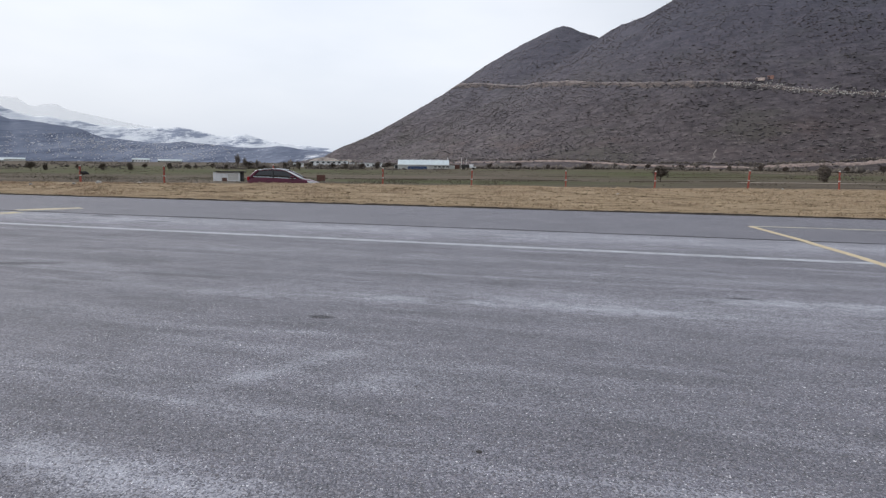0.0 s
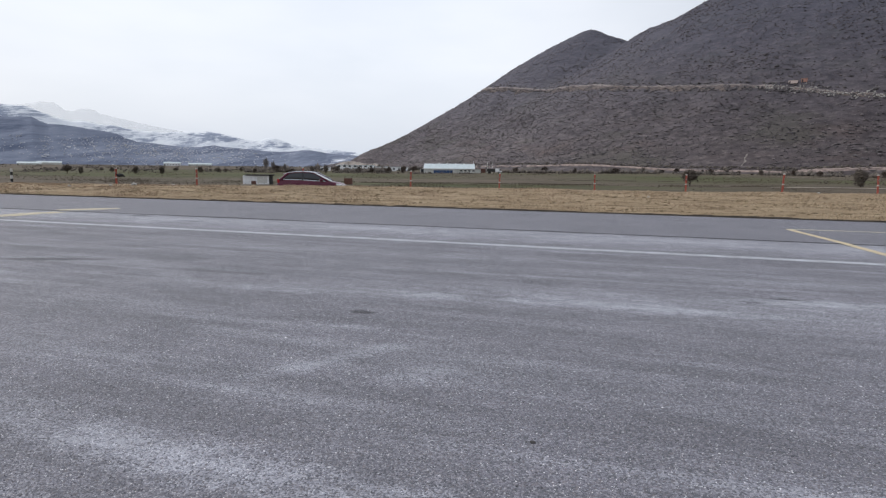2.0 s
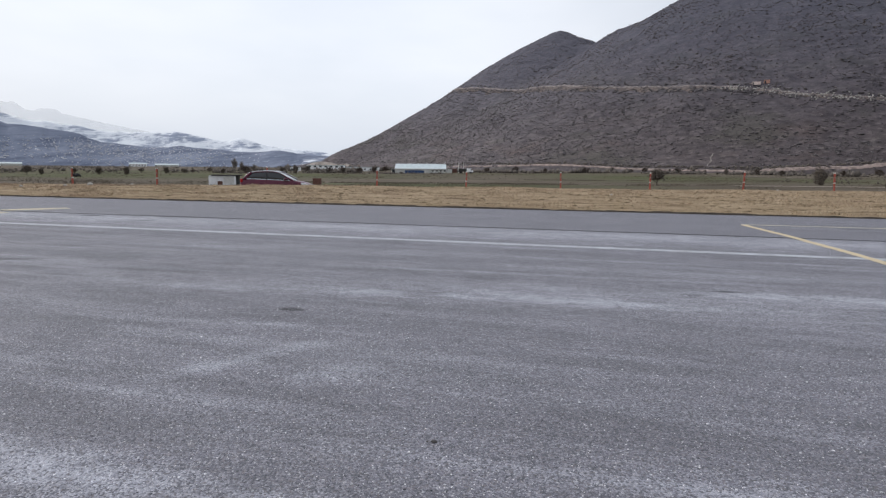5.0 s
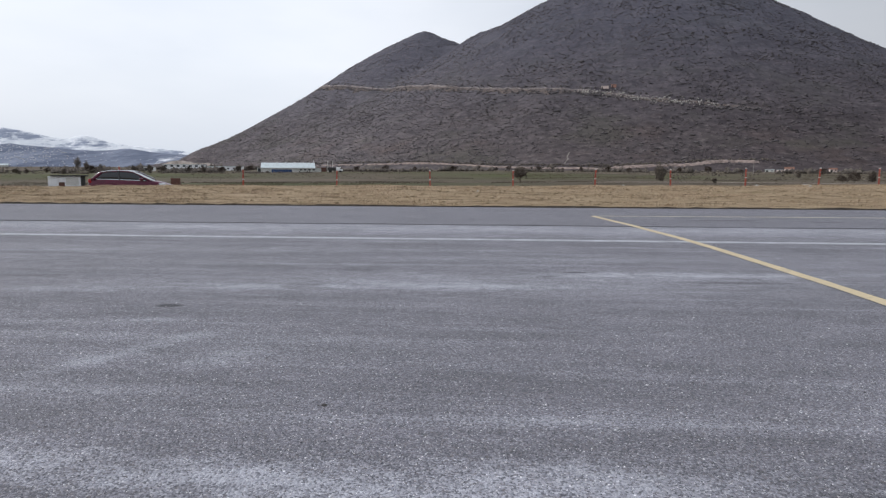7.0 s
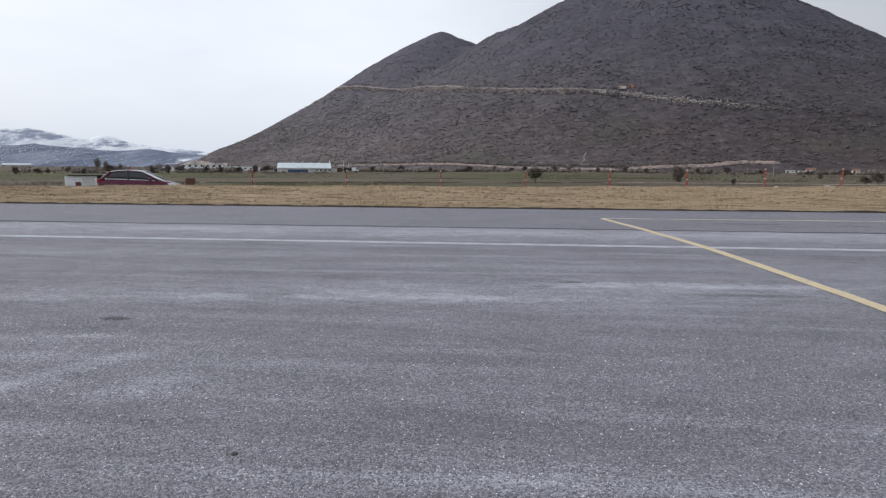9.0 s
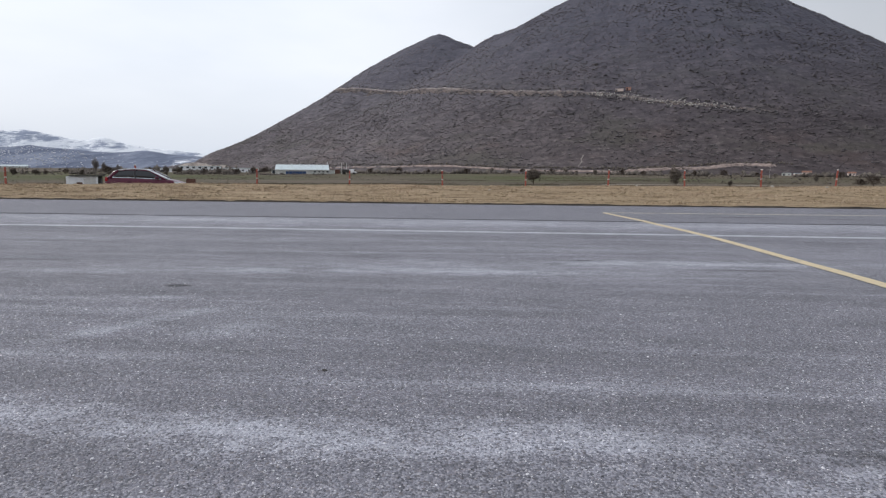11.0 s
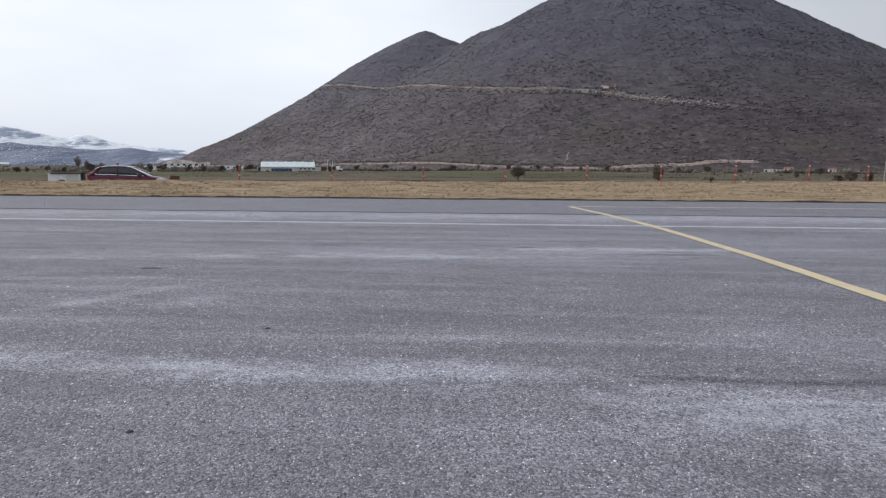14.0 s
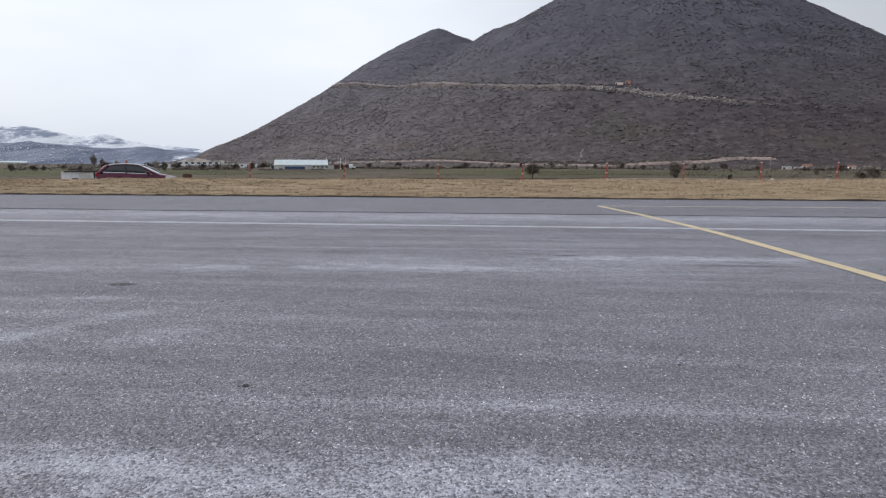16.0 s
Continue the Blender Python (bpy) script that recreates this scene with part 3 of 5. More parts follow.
ribbon("white_line", [(-120, 11.09), (-40, 11.09), (0, 11.09), (40, 11.09), (120, 11.09)], 0.25, M_WHITE_PAINT, 0.004, "long faded white line on the tarmac", 0.012)
ribbon("yellow_line", [(3.80, 17.35), (4.05, 15.5), (4.29, 13.7), (4.48, 12.0), (4.60, 10.2), (4.66, 8.2), (4.70, 6.5), (4.69, 5.0), (4.68, 3.0), (4.68, 0.0), (4.68, -4), (4.68, -10), (4.68, -20)], 0.165, M_YELLOW_PAINT, on_tarmac, "yellow guide line running out from the apron", 0.008)
ribbon("yellow_edge_line", [(3.76, 17.40), (6.0, 17.44), (11.4, 17.56), (40, 17.9), (120, 18.7)], 0.17, M_PALE_YELLOW, 0.018, "thin worn yellow line along the strip", 0.01)
ribbon("yellow_line", [(-17.05, 14.25), (-16.68, 15.0), (-16.2, 15.8)], 0.72, M_YELLOW_FAINT, 0.0165, "short stretch of broad worn yellow line on the strip", 0.05)
ribbon("yellow_line", [(-16.3, 13.75), (-16.5, 13.0), (-16.35, 12.0), (-16.5, 10.0), (-16.6, 8.0), (-16.65, 5.0), (-16.7, 1.0), (-16.75, -6), (-16.8, -16)], 0.75, M_YELLOW_FAINT, 0.007, "broad worn yellow guide line on the old tarmac", 0.05)


ribbon("tar_joint", [(-120, 14.16), (-60, 14.20), (-20, 14.15), (0, 14.18), (24, 14.16), (60, 14.2), (120, 14.16)], 0.07, simple("old_joint_tar", (0.075, 0.074, 0.078), 0.7, vary=0.6, scale=1.5), 0.0055, "dark tar joint between the old and the newer tarmac", 0.03)["category"] = "tar joint"


def stain_skin(power):
    """Thin dark film that thins out towards its rim."""
    g = Graph("old_oil_stain", 0.75, 0.0, 0.3)
    place = g.node("NewGeometry").outputs["Position"]
    rim = g.node("VectorMath", {0: g.coords()}, op='LENGTH').outputs["Value"]
    rag = g.math('ADD', g.math('MULTIPLY', g.noise(place, 14.0, 5.0, 0.7), 0.9), g.math('MULTIPLY', g.noise(place, 70.0, 3.0, 0.7), 0.5))
    cover = g.step(g.math('ADD', rim, g.math('SUBTRACT', rag, 0.7)), 0.95, 0.45)
    mixer = g.node("MixShader", {0: g.math('MULTIPLY', cover, power)})
    g.l.new(g.node("BsdfTransparent").outputs[0], mixer.inputs[1])
    g.l.new(g.bsdf.outputs[0], mixer.inputs[2])
    g.l.new(mixer.outputs[0], g.n["Material Output"].inputs["Surface"])
    grain = g.noise(place, 120.0, 3.0, 0.7)
    return g.done(g.ramp(grain, [(0.35, (0.035, 0.036, 0.037)), (0.65, (0.10, 0.10, 0.104))]))


for k, (x, y, a, b, turn, power) in enumerate(DARK):
    ang = np.linspace(0, 2 * math.pi, 41)[:-1]
    rad = 1.0 + 0.12 * vnoise(np.cos(ang) * 2 + k, np.sin(ang) * 2, 7)
    ob = new("stain", mesh_of("stain", np.stack([rad * np.cos(ang), rad * np.sin(ang), ang * 0], 1), [tuple(range(40))], stain_skin(power)))
    ob.matrix_world = pose(x, y, (0.0145 if y > 14.2 else 0.0028) + 0.0001 * k, 0, 0, turn) @ Matrix.Diagonal((a * 1.25, b * 1.25, 1, 1))
    tagged(ob, "dark dried stain on the worn tarmac", "stain", kind="structure")


# ---------------------------------------------------------------- hill
def polar_patch(az0, az1, naz, r0, r1, nr):
    az = np.radians(np.linspace(az0, az1, naz))
    rr = np.geomspace(r0, r1, nr)
    A, R = np.meshgrid(az, rr)
    X, Y = R * np.sin(A), R * np.cos(A)
    i = np.arange(A.size).reshape(A.shape)
    f = np.stack([i[:-1, :-1], i[1:, :-1], i[1:, 1:], i[:-1, 1:]], -1).reshape(-1, 4)
    return X, Y, f


HX, HY, HF = polar_patch(-34, 62, 620, 380, 1900, 230)
HZ = hill(HX, HY)
HZ = np.where(HZ < 0.4, HZ - 6, HZ)
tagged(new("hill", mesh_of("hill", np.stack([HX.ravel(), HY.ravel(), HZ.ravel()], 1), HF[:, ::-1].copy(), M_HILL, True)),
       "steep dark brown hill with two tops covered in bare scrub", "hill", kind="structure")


def clumps(centres, radii, flat, sides_seed, spread=0.45):
    """Many small ragged bushes as one mesh: twenty-sided lumps with every corner pushed about."""
    phi = (1 + 5 ** 0.5) / 2
    base = np.array([(-1, phi, 0), (1, phi, 0), (-1, -phi, 0), (1, -phi, 0), (0, -1, phi), (0, 1, phi), (0, -1, -phi), (0, 1, -phi), (phi, 0, -1), (phi, 0, 1), (-phi, 0, -1), (-phi, 0, 1)]) / math.hypot(1, phi)
    tri = np.array([(0, 11, 5), (0, 5, 1), (0, 1, 7), (0, 7, 10), (0, 10, 11), (1, 5, 9), (5, 11, 4), (11, 10, 2), (10, 7, 6), (7, 1, 8),
                    (3, 9, 4), (3, 4, 2), (3, 2, 6), (3, 6, 8), (3, 8, 9), (4, 9, 5), (2, 4, 11), (6, 2, 10), (8, 6, 7), (9, 8, 1)])
    rng = np.random.default_rng(sides_seed)
    n = len(centres)
    v = base[None] * radii[:, None, None] * (1 + rng.uniform(-spread, spread, (n, 12, 1)))
    v = v * np.array([1.0, 1.0, flat])[None, None]
    v = v + centres[:, None, :]
    f = tri[None] + (np.arange(n) * 12)[:, None, None]
    return v.reshape(-1, 3), f.reshape(-1, 3)


def tufts(centres, radii, flat, seed, spread=0.5):
    """As clumps(), with eight faces each."""
    base = np.array([(1, 0, 0), (0, 1, 0), (-1, 0, 0), (0, -1, 0), (0, 0, 1), (0, 0, -1)], float)
    tri = np.array([(0, 1, 4), (1, 2, 4), (2, 3, 4), (3, 0, 4), (1, 0, 5), (2, 1, 5), (3, 2, 5), (0, 3, 5)])
    rng = np.random.default_rng(seed)
    n = len(centres)
    a = rng.uniform(0, 6.28, n)
    v = base[None] * radii[:, None, None] * (1 + rng.uniform(-spread, spread, (n, 6, 1)))
    v = np.stack([v[..., 0] * np.cos(a)[:, None] - v[..., 1] * np.sin(a)[:, None], v[..., 0] * np.sin(a)[:, None] + v[..., 1] * np.cos(a)[:, None], v[..., 2] * flat], -1) + centres[:, None, :]
    f = tri[None] + (np.arange(n) * 6)[:, None, None]
    return v.reshape(-1, 3), f.reshape(-1, 3)


def hill_scrub():
    rng = np.random.default_rng(4)
    n = 100000
    az = np.radians(rng.uniform(-30, 50, n))
    r = np.sqrt(rng.uniform(430 ** 2, 1250 ** 2, n))
    x, y = r * np.sin(az), r * np.cos(az)
    z = hill(x, y)
    keep = (z > 6) & (fbm(x / 50, y / 50, 77, 3) + rng.uniform(-0.8, 0.8, n) > -0.25)
    x, y, z = x[keep], y[keep], z[keep]
    s = rng.uniform(0.4, 1.05, len(x)) * (0.75 + 1.3 * rng.random(len(x)) ** 4)
    v, f = tufts(np.stack([x, y, z + s * 0.08], 1), s, 0.38, 8)
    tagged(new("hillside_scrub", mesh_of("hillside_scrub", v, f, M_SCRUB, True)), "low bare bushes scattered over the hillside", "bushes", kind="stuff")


hill_scrub()


def hill_bushes():
    """Larger thickets, a few metres across, thicker on the lower slopes and in the hollows."""
    rng = np.random.default_rng(14)
    n = 70000
    az = np.radians(rng.uniform(-29, 46, n))
    r = np.sqrt(rng.uniform(430 ** 2, 1130 ** 2, n))
    x, y = r * np.sin(az), r * np.cos(az)
    z = hill(x, y)
    dense = 0.9 * fbm(x / 34, y / 34, 61, 3) + 0.5 * fbm(x / 140, y / 140, 63, 2) + rng.uniform(-0.7, 0.7, n) + np.clip((140 - z) / 300, -0.3, 0.3)
    keep = (z > 5) & (dense > 0.28)
    x, y, z = x[keep], y[keep], z[keep]
    s = rng.uniform(0.6, 1.5, len(x)) * (0.7 + 0.9 * rng.random(len(x)) ** 3)
    v, f = tufts(np.stack([x, y, z + s * 0.06], 1), s * 1.1, 0.34, 18, 0.5)
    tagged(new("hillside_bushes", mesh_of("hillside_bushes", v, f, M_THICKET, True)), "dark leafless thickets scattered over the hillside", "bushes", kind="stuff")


hill_bushes()


def smooth_path(pts, n):
    pts = np.array(pts, float)
    t = np.linspace(0, len(pts) - 1, n)
    k = np.clip(t.astype(int), 0, len(pts) - 2)
    u = (t - k)[:, None]
    a, b, c, d = pts[np.clip(k - 1, 0, None)], pts[k], pts[k + 1], pts[np.clip(k + 2, None, len(pts) - 1)]
    return 0.5 * ((2 * b) + (c - a) * u + (2 * a - 5 * b + 4 * c - d) * u * u + (3 * b - a - 3 * c + d) * u ** 3)


def track_soil():
    """Raw soil partly grown over, more so towards the east."""
    g = Graph("raw_track_soil", 0.95, 0.0, 0.1)
    v = g.coords()
    n = g.noise(g.coords((1, 1, 2.5)), 0.16, 5.0, 0.75)
    x = g.node("SeparateXYZ", {0: v}).outputs[0]
    bare = g.step(g.math('SUBTRACT', n, g.math('MULTIPLY', g.step(x, -60.0, 330.0), 0.16)), 0.31, 0.49)
    soil = g.ramp(g.noise(v, 0.5, 5.0, 0.7), [(0.35, (0.17, 0.143, 0.137)), (0.66, (0.40, 0.35, 0.335))])
    return g.done(g.mix(bare, (0.095, 0.082, 0.083), soil))


def road_bushes(path):
    """Dark bushes on the spoil and along the edges of the hill track."""
    rng = np.random.default_rng(71)
    n = 700
    k = rng.integers(0, len(path), n)
    off = np.where(rng.random(n) < 0.75, rng.uniform(2.5, 13, n), rng.uniform(-7, -4, n))
    tan = np.gradient(path, axis=0)
    tan /= np.linalg.norm(tan, axis=1)[:, None]
    p = path[k] + np.stack([tan[k, 1], -tan[k, 0]], 1) * off[:, None] + rng.normal(0, 1.0, (n, 2))
    s = rng.uniform(0.5, 1.5, n)
    v, f = clumps(np.stack([p[:, 0], p[:, 1], hill(p[:, 0], p[:, 1]) + 0.3 + s * 0.2], 1), s, 0.7, 5, 0.5)
    tagged(new("track_bushes", mesh_of("track_bushes", v, f, M_THICKET)), "dark bare bushes growing along the hill track", "bushes", kind="stuff")


def spoil_soil():
    """Brown spoil half grown over."""
    g = Graph("track_spoil", 0.95, 0.0, 0.1)
    v = g.coords()
    n = g.noise(g.coords((0.8, 0.8, 0.6)), 0.24, 5.0, 0.75)
    soil = g.ramp(g.noise(v, 0.6, 5.0, 0.7), [(0.35, (0.105, 0.084, 0.076)), (0.68, (0.235, 0.192, 0.170))])
    return g.done(g.mix(g.step(n, 0.44, 0.58), soil, (0.080, 0.071, 0.074)))


def hill_road():
    """A bench cut into the slope: the pale roadway with its raw face above, and spoil tipped down the slope below."""
    grade = smooth_path([(-330, 1060, 146), (-269.5, 1002, 138.6), (-192, 930, 127), (-113, 850, 113.9), (-31, 722, 94.4), (31, 671, 87.1), (81, 638, 81.3), (111, 620, 76.8), (148, 594, 68), (193, 574, 61.3), (236, 558, 54.9)], 420)
    path = grade[:, :2].copy()
    for k in range(40):                                 # slide each point along its bearing until the slope stands at the graded height
        gap = grade[:, 2] - hill(path[:, 0], path[:, 1])
        path *= 1 + np.clip(gap * 0.9, -6, 6)[:, None] / np.linalg.norm(path, axis=1)[:, None]
    ker = np.hanning(9) / np.hanning(9).sum()
    path = np.stack([np.convolve(np.pad(path[:, q], 4, mode="edge"), ker, mode="valid") for q in (0, 1)], 1)
    tan = np.gradient(path, axis=0)
    tan /= np.linalg.norm(tan, axis=1)[:, None]
    side = np.stack([tan[:, 1], -tan[:, 0]], 1)        # downhill
    n = len(path)
    u = np.linspace(0, 1, n)
    amp = np.interp(u, [0, 0.10, 0.5, 0.66, 0.8, 0.93, 1], [0.8, 1.2, 0.95, 0.7, 0.55, 0.4, 0.1])

    def strip(name, offs, size, seed, material, label, category):
        rows = []
        for off, lift in offs:
            jit = 1 + 0.35 * vnoise(u * 160, u * 0 + off, seed)
            p = path + side * (off * size * jit)[:, None]
            z = hill(p[:, 0], p[:, 1]) + lift * np.minimum(size, 1) * (0.8 + 0.4 * vnoise(u * 220, u * 0 + off, seed + 9))
            rows.append(np.stack([p[:, 0], p[:, 1], z], 1))
        m = len(rows)
        i = np.arange(n * m).reshape(n, m)
        f = np.stack([i[:-1, :-1], i[1:, :-1], i[1:, 1:], i[:-1, 1:]], -1).reshape(-1, 4)
        tagged(new(name, mesh_of(name, np.stack(rows, 1).reshape(-1, 3), f, material)), label, category, kind="structure")

    strip("hill_road", ((2.2, 0.5), (1.2, 0.9), (-1.2, 1.0), (-2.2, 1.9), (-3.6, 0.2)), 0.55 * amp * (0.85 + 0.4 * vnoise(u * 60, u * 0, 5)), 12, track_soil(), "raw pale track cut across the hillside", "road")
    strip("spoil_slope", ((9.0, -0.3), (6.5, 0.35), (4.0, 0.5), (1.0, 0.6)), 1.1 * amp * (0.75 + 0.9 * np.abs(vnoise(u * 34, u * 0, 8)) + 0.3 * vnoise(u * 120, u * 0, 15)), 42, spoil_soil(), "brown spoil tipped down the slope below the hill track", "earth bank")
    road_bushes(path)
    # pale boulders tumbled below the eastern stretch
    rng = np.random.default_rng(72)
    k = (rng.uniform(0.62, 0.92, 260) * (n - 1)).astype(int)
    p = path[k] + side[k] * rng.normal(3.0, 3.5, 260)[:, None]
    s = rng.uniform(0.25, 0.9, 260)
    v, f = clumps(np.stack([p[:, 0], p[:, 1], hill(p[:, 0], p[:, 1]) + 0.3 + s * 0.3], 1), s, 0.75, 6, 0.35)
    tagged(new("track_boulders", mesh_of("track_boulders", v, f, M_STONE)), "pale boulders tumbled along the hill track", "boulders", kind="stuff")


hill_road()


def bank(name, pts, width, height, label, seed, material, rough=1.0):
    """A long heap of bare soil along a path at the foot of the hill."""
    path = smooth_path(pts, 220)
    tan = np.gradient(path, axis=0)
    tan /= np.linalg.norm(tan, axis=1)[:, None]
    side = np.stack([tan[:, 1], -tan[:, 0]], 1)
    u = np.linspace(0, 1, len(path))
    rows = []
    for off, lift in ((1.0, -0.3), (0.6, 0.55), (0.2, 1.0), (-0.3, 0.95), (-1.0, -0.3)):
        jit = 1 + 0.15 * vnoise(u * 70, u * 0 + off * 3, seed)
        p = path + side * (off * width * jit)[:, None]
        base = np.maximum(land(p[:, 0], p[:, 1]), hill(p[:, 0], p[:, 1]))
        z = base + lift * height * (0.8 + rough * (0.35 * vnoise(u * 45, u * 0 + off, seed + 3) + 0.25 * vnoise(u * 17, u * 0, seed + 7))) * np.clip(np.minimum(u, 1 - u) * 12, 0.1, 1)
        rows.append(np.stack([p[:, 0], p[:, 1], z], 1))
    v = np.stack(rows, 1).reshape(-1, 3)
    i = np.arange(len(path) * 5).reshape(-1, 5)
    f = np.stack([i[:-1, :-1], i[1:, :-1], i[1:, 1:], i[:-1, 1:]], -1).reshape(-1, 4)
    return tagged(new(name, mesh_of(name, v, f, material)), label, "earth bank", kind="structure")


def at_bearing(az, r):
    return (r * math.sin(radians(az)), r * math.cos(radians(az)))


def foot_of(az, rise):
    """The spot on a bearing where the ground first climbs to a given steepness above the eye."""
    r = np.arange(385.0, 642.0, 2.0)
    x, y = r * math.sin(radians(az)), r * math.cos(radians(az))
    up = np.maximum(land(x, y), hill(x, y)) - 1.3 >= rise * r
    return at_bearing(az, float(r[np.argmax(up)] if up.any() else r[-1]))


bank("earth_bank", [foot_of(a, e) for a, e in ((-16, .0085), (-12.8, .0092), (-9, .0108), (-5.6, .0120), (-2.5, .010), (0.1, .0078), (3, .0065), (5.8, .0055), (8.4, .005), (10.8, .0045))], 1.8, 0.85, "low bank of raw reddish soil at the foot of the hill", 4, M_SOIL)
bank("earth_bank", [foot_of(a, e) for a, e in ((10.8, .006), (12.7, .0078), (15, .0095), (17.4, .0105), (19.7, .0145), (21.6, .0150), (22.8, .0142))], 2.6, 1.35, "winding bank of raw pinkish soil at the foot of the hill", 6, M_SOIL)


# ---------------------------------------------------------------- far mountains
def mountain_range(name, dist, depth, crest, material, label, rough, seed):
    """crest: bearing in degrees and height over distance."""
    az = np.linspace(crest[0][0], crest[-1][0], 360)
    top = np.interp(az, [c[0] for c in crest], [c[1] for c in crest]) * dist
    rows = []
    for k in range(26):
        s = k / 25
        r = dist - depth * (1 - s)
        x, y = r * np.sin(np.radians(az)), r * np.cos(np.radians(az))
        up = s
        z = 5 + (top - 5) * up + rough * (fbm(az * 1.3 + 3, az * 0 + s * 0.7, seed, 4, 0.5)) * (0.25 + 0.75 * math.sin(math.pi * min(s, 0.93)))
        rows.append(np.stack([x, y, z], 1))
    r = dist + depth * 0.6
    rows.append(np.stack([r * np.sin(np.radians(az)), r * np.cos(np.radians(az)), az * 0 - 5], 1))
    v = np.stack(rows, 0).reshape(-1, 3)
    i = np.arange(len(v)).reshape(len(rows), -1)
    f = np.stack([i[:-1, :-1], i[:-1, 1:], i[1:, 1:], i[1:, :-1]], -1).reshape(-1, 4)
    return tagged(new(name, mesh_of(name, v, f, material, True)), label, "mountains", kind="structure")


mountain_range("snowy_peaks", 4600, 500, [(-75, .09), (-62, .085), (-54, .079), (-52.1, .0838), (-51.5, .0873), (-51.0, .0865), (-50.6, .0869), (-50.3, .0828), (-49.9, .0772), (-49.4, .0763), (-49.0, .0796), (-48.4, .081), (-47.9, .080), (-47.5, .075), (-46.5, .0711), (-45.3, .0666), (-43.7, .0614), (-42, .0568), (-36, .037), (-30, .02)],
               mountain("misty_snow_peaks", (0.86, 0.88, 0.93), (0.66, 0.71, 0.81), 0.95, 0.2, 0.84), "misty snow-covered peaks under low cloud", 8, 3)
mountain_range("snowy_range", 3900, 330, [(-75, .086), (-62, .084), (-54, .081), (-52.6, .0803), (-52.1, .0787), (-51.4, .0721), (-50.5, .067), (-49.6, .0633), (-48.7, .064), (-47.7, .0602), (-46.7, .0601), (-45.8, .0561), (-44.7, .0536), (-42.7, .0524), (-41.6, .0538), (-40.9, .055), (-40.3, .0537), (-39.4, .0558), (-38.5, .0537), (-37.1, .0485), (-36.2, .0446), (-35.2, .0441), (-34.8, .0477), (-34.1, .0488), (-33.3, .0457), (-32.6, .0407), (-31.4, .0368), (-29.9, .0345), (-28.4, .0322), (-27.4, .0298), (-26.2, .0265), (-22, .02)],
               mountain("snow_streaked_range", (0.40, 0.435, 0.53), (0.26, 0.295, 0.385), 0.66, 0.06), "mountain range tinted blue-grey for haze, streaked with snow", 5, 8)
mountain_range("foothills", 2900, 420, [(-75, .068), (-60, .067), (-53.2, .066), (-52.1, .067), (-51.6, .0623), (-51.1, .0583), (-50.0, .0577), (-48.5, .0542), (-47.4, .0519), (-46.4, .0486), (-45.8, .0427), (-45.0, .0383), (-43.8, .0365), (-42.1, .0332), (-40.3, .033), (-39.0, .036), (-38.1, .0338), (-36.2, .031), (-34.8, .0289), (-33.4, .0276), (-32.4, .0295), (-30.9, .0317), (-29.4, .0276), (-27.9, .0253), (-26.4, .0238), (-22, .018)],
               mountain("wooded_foothills", (0.265, 0.292, 0.365), (0.100, 0.122, 0.182), 0.20, 0.05), "wooded foothills tinted dark blue for haze, snow patches and scattered houses", 3, 15)


def quarry():
    bank("quarry_heap", [at_bearing(a, r) for a, r in ((-28.4, 900), (-27.6, 925), (-26.7, 915), (-25.8, 880), (-24.9, 850))], 12, 6.0, "bare pale quarry slope behind the long buildings", 14, simple("pale_quarry_soil", (0.34, 0.295, 0.26), 0.95, vary=0.5, scale=0.08), 0.25)


quarry()


def soil_edge():
    """The bare dark soil lip where the turf meets the tarmac."""
    xs = np.linspace(-120, 120, 1500)
    a = EDGE - 0.035 + 0.012 * fbm(xs / 0.8, xs * 0, 3, 3)
    top = 0.06 + 0.018 * fbm(xs / 0.5, xs * 0 + 3, 9, 3)
    v, f = [], []
    for x, p, q in zip(xs, a, top):
        v += [(x, p, 0.0), (x, p + 0.012, q), (x, EDGE + 0.22, 0.04)]
    for k in range(len(xs) - 1):
        f += [(3 * k, 3 * k + 3, 3 * k + 4, 3 * k + 1), (3 * k + 1, 3 * k + 4, 3 * k + 5, 3 * k + 2)]
    tagged(new("soil_edge", mesh_of("soil_edge", v, f, simple("dark_damp_soil", (0.085, 0.070, 0.058), 0.95, vary=0.4, scale=4))), "dark bare soil along the tarmac edge", "soil", kind="structure")


soil_edge()
ribbon("hill_scar", [foot_of(a, e) for a, e in ((6.95, .0115), (6.98, .0145), (7.20, .0185), (7.12, .0235), (7.32, .0295))], 0.9, M_SCAR, lambda x, y: ground_z(x, y) + 0.4, "thin pale erosion scar up the hillside", 0.3, 1.0)["category"] = "path"

ribbon("dirt_track", [(24, 146), (45, 150), (70, 152), (100, 150), (160, 150)], 5.0, M_TRACK, lambda x, y: float(land(x, y)) + 0.12, "pale gravel track across the fields", 0.5, 3.0)["category"] = "track"
ribbon("dirt_track", [(33, 322), (42, 326), (52, 322), (60, 312), (80, 300)], 4.5, M_TRACK, lambda x, y: float(land(x, y)) + 0.15, "short pale gravel track beside the fields", 0.8, 3.0)["category"] = "track"


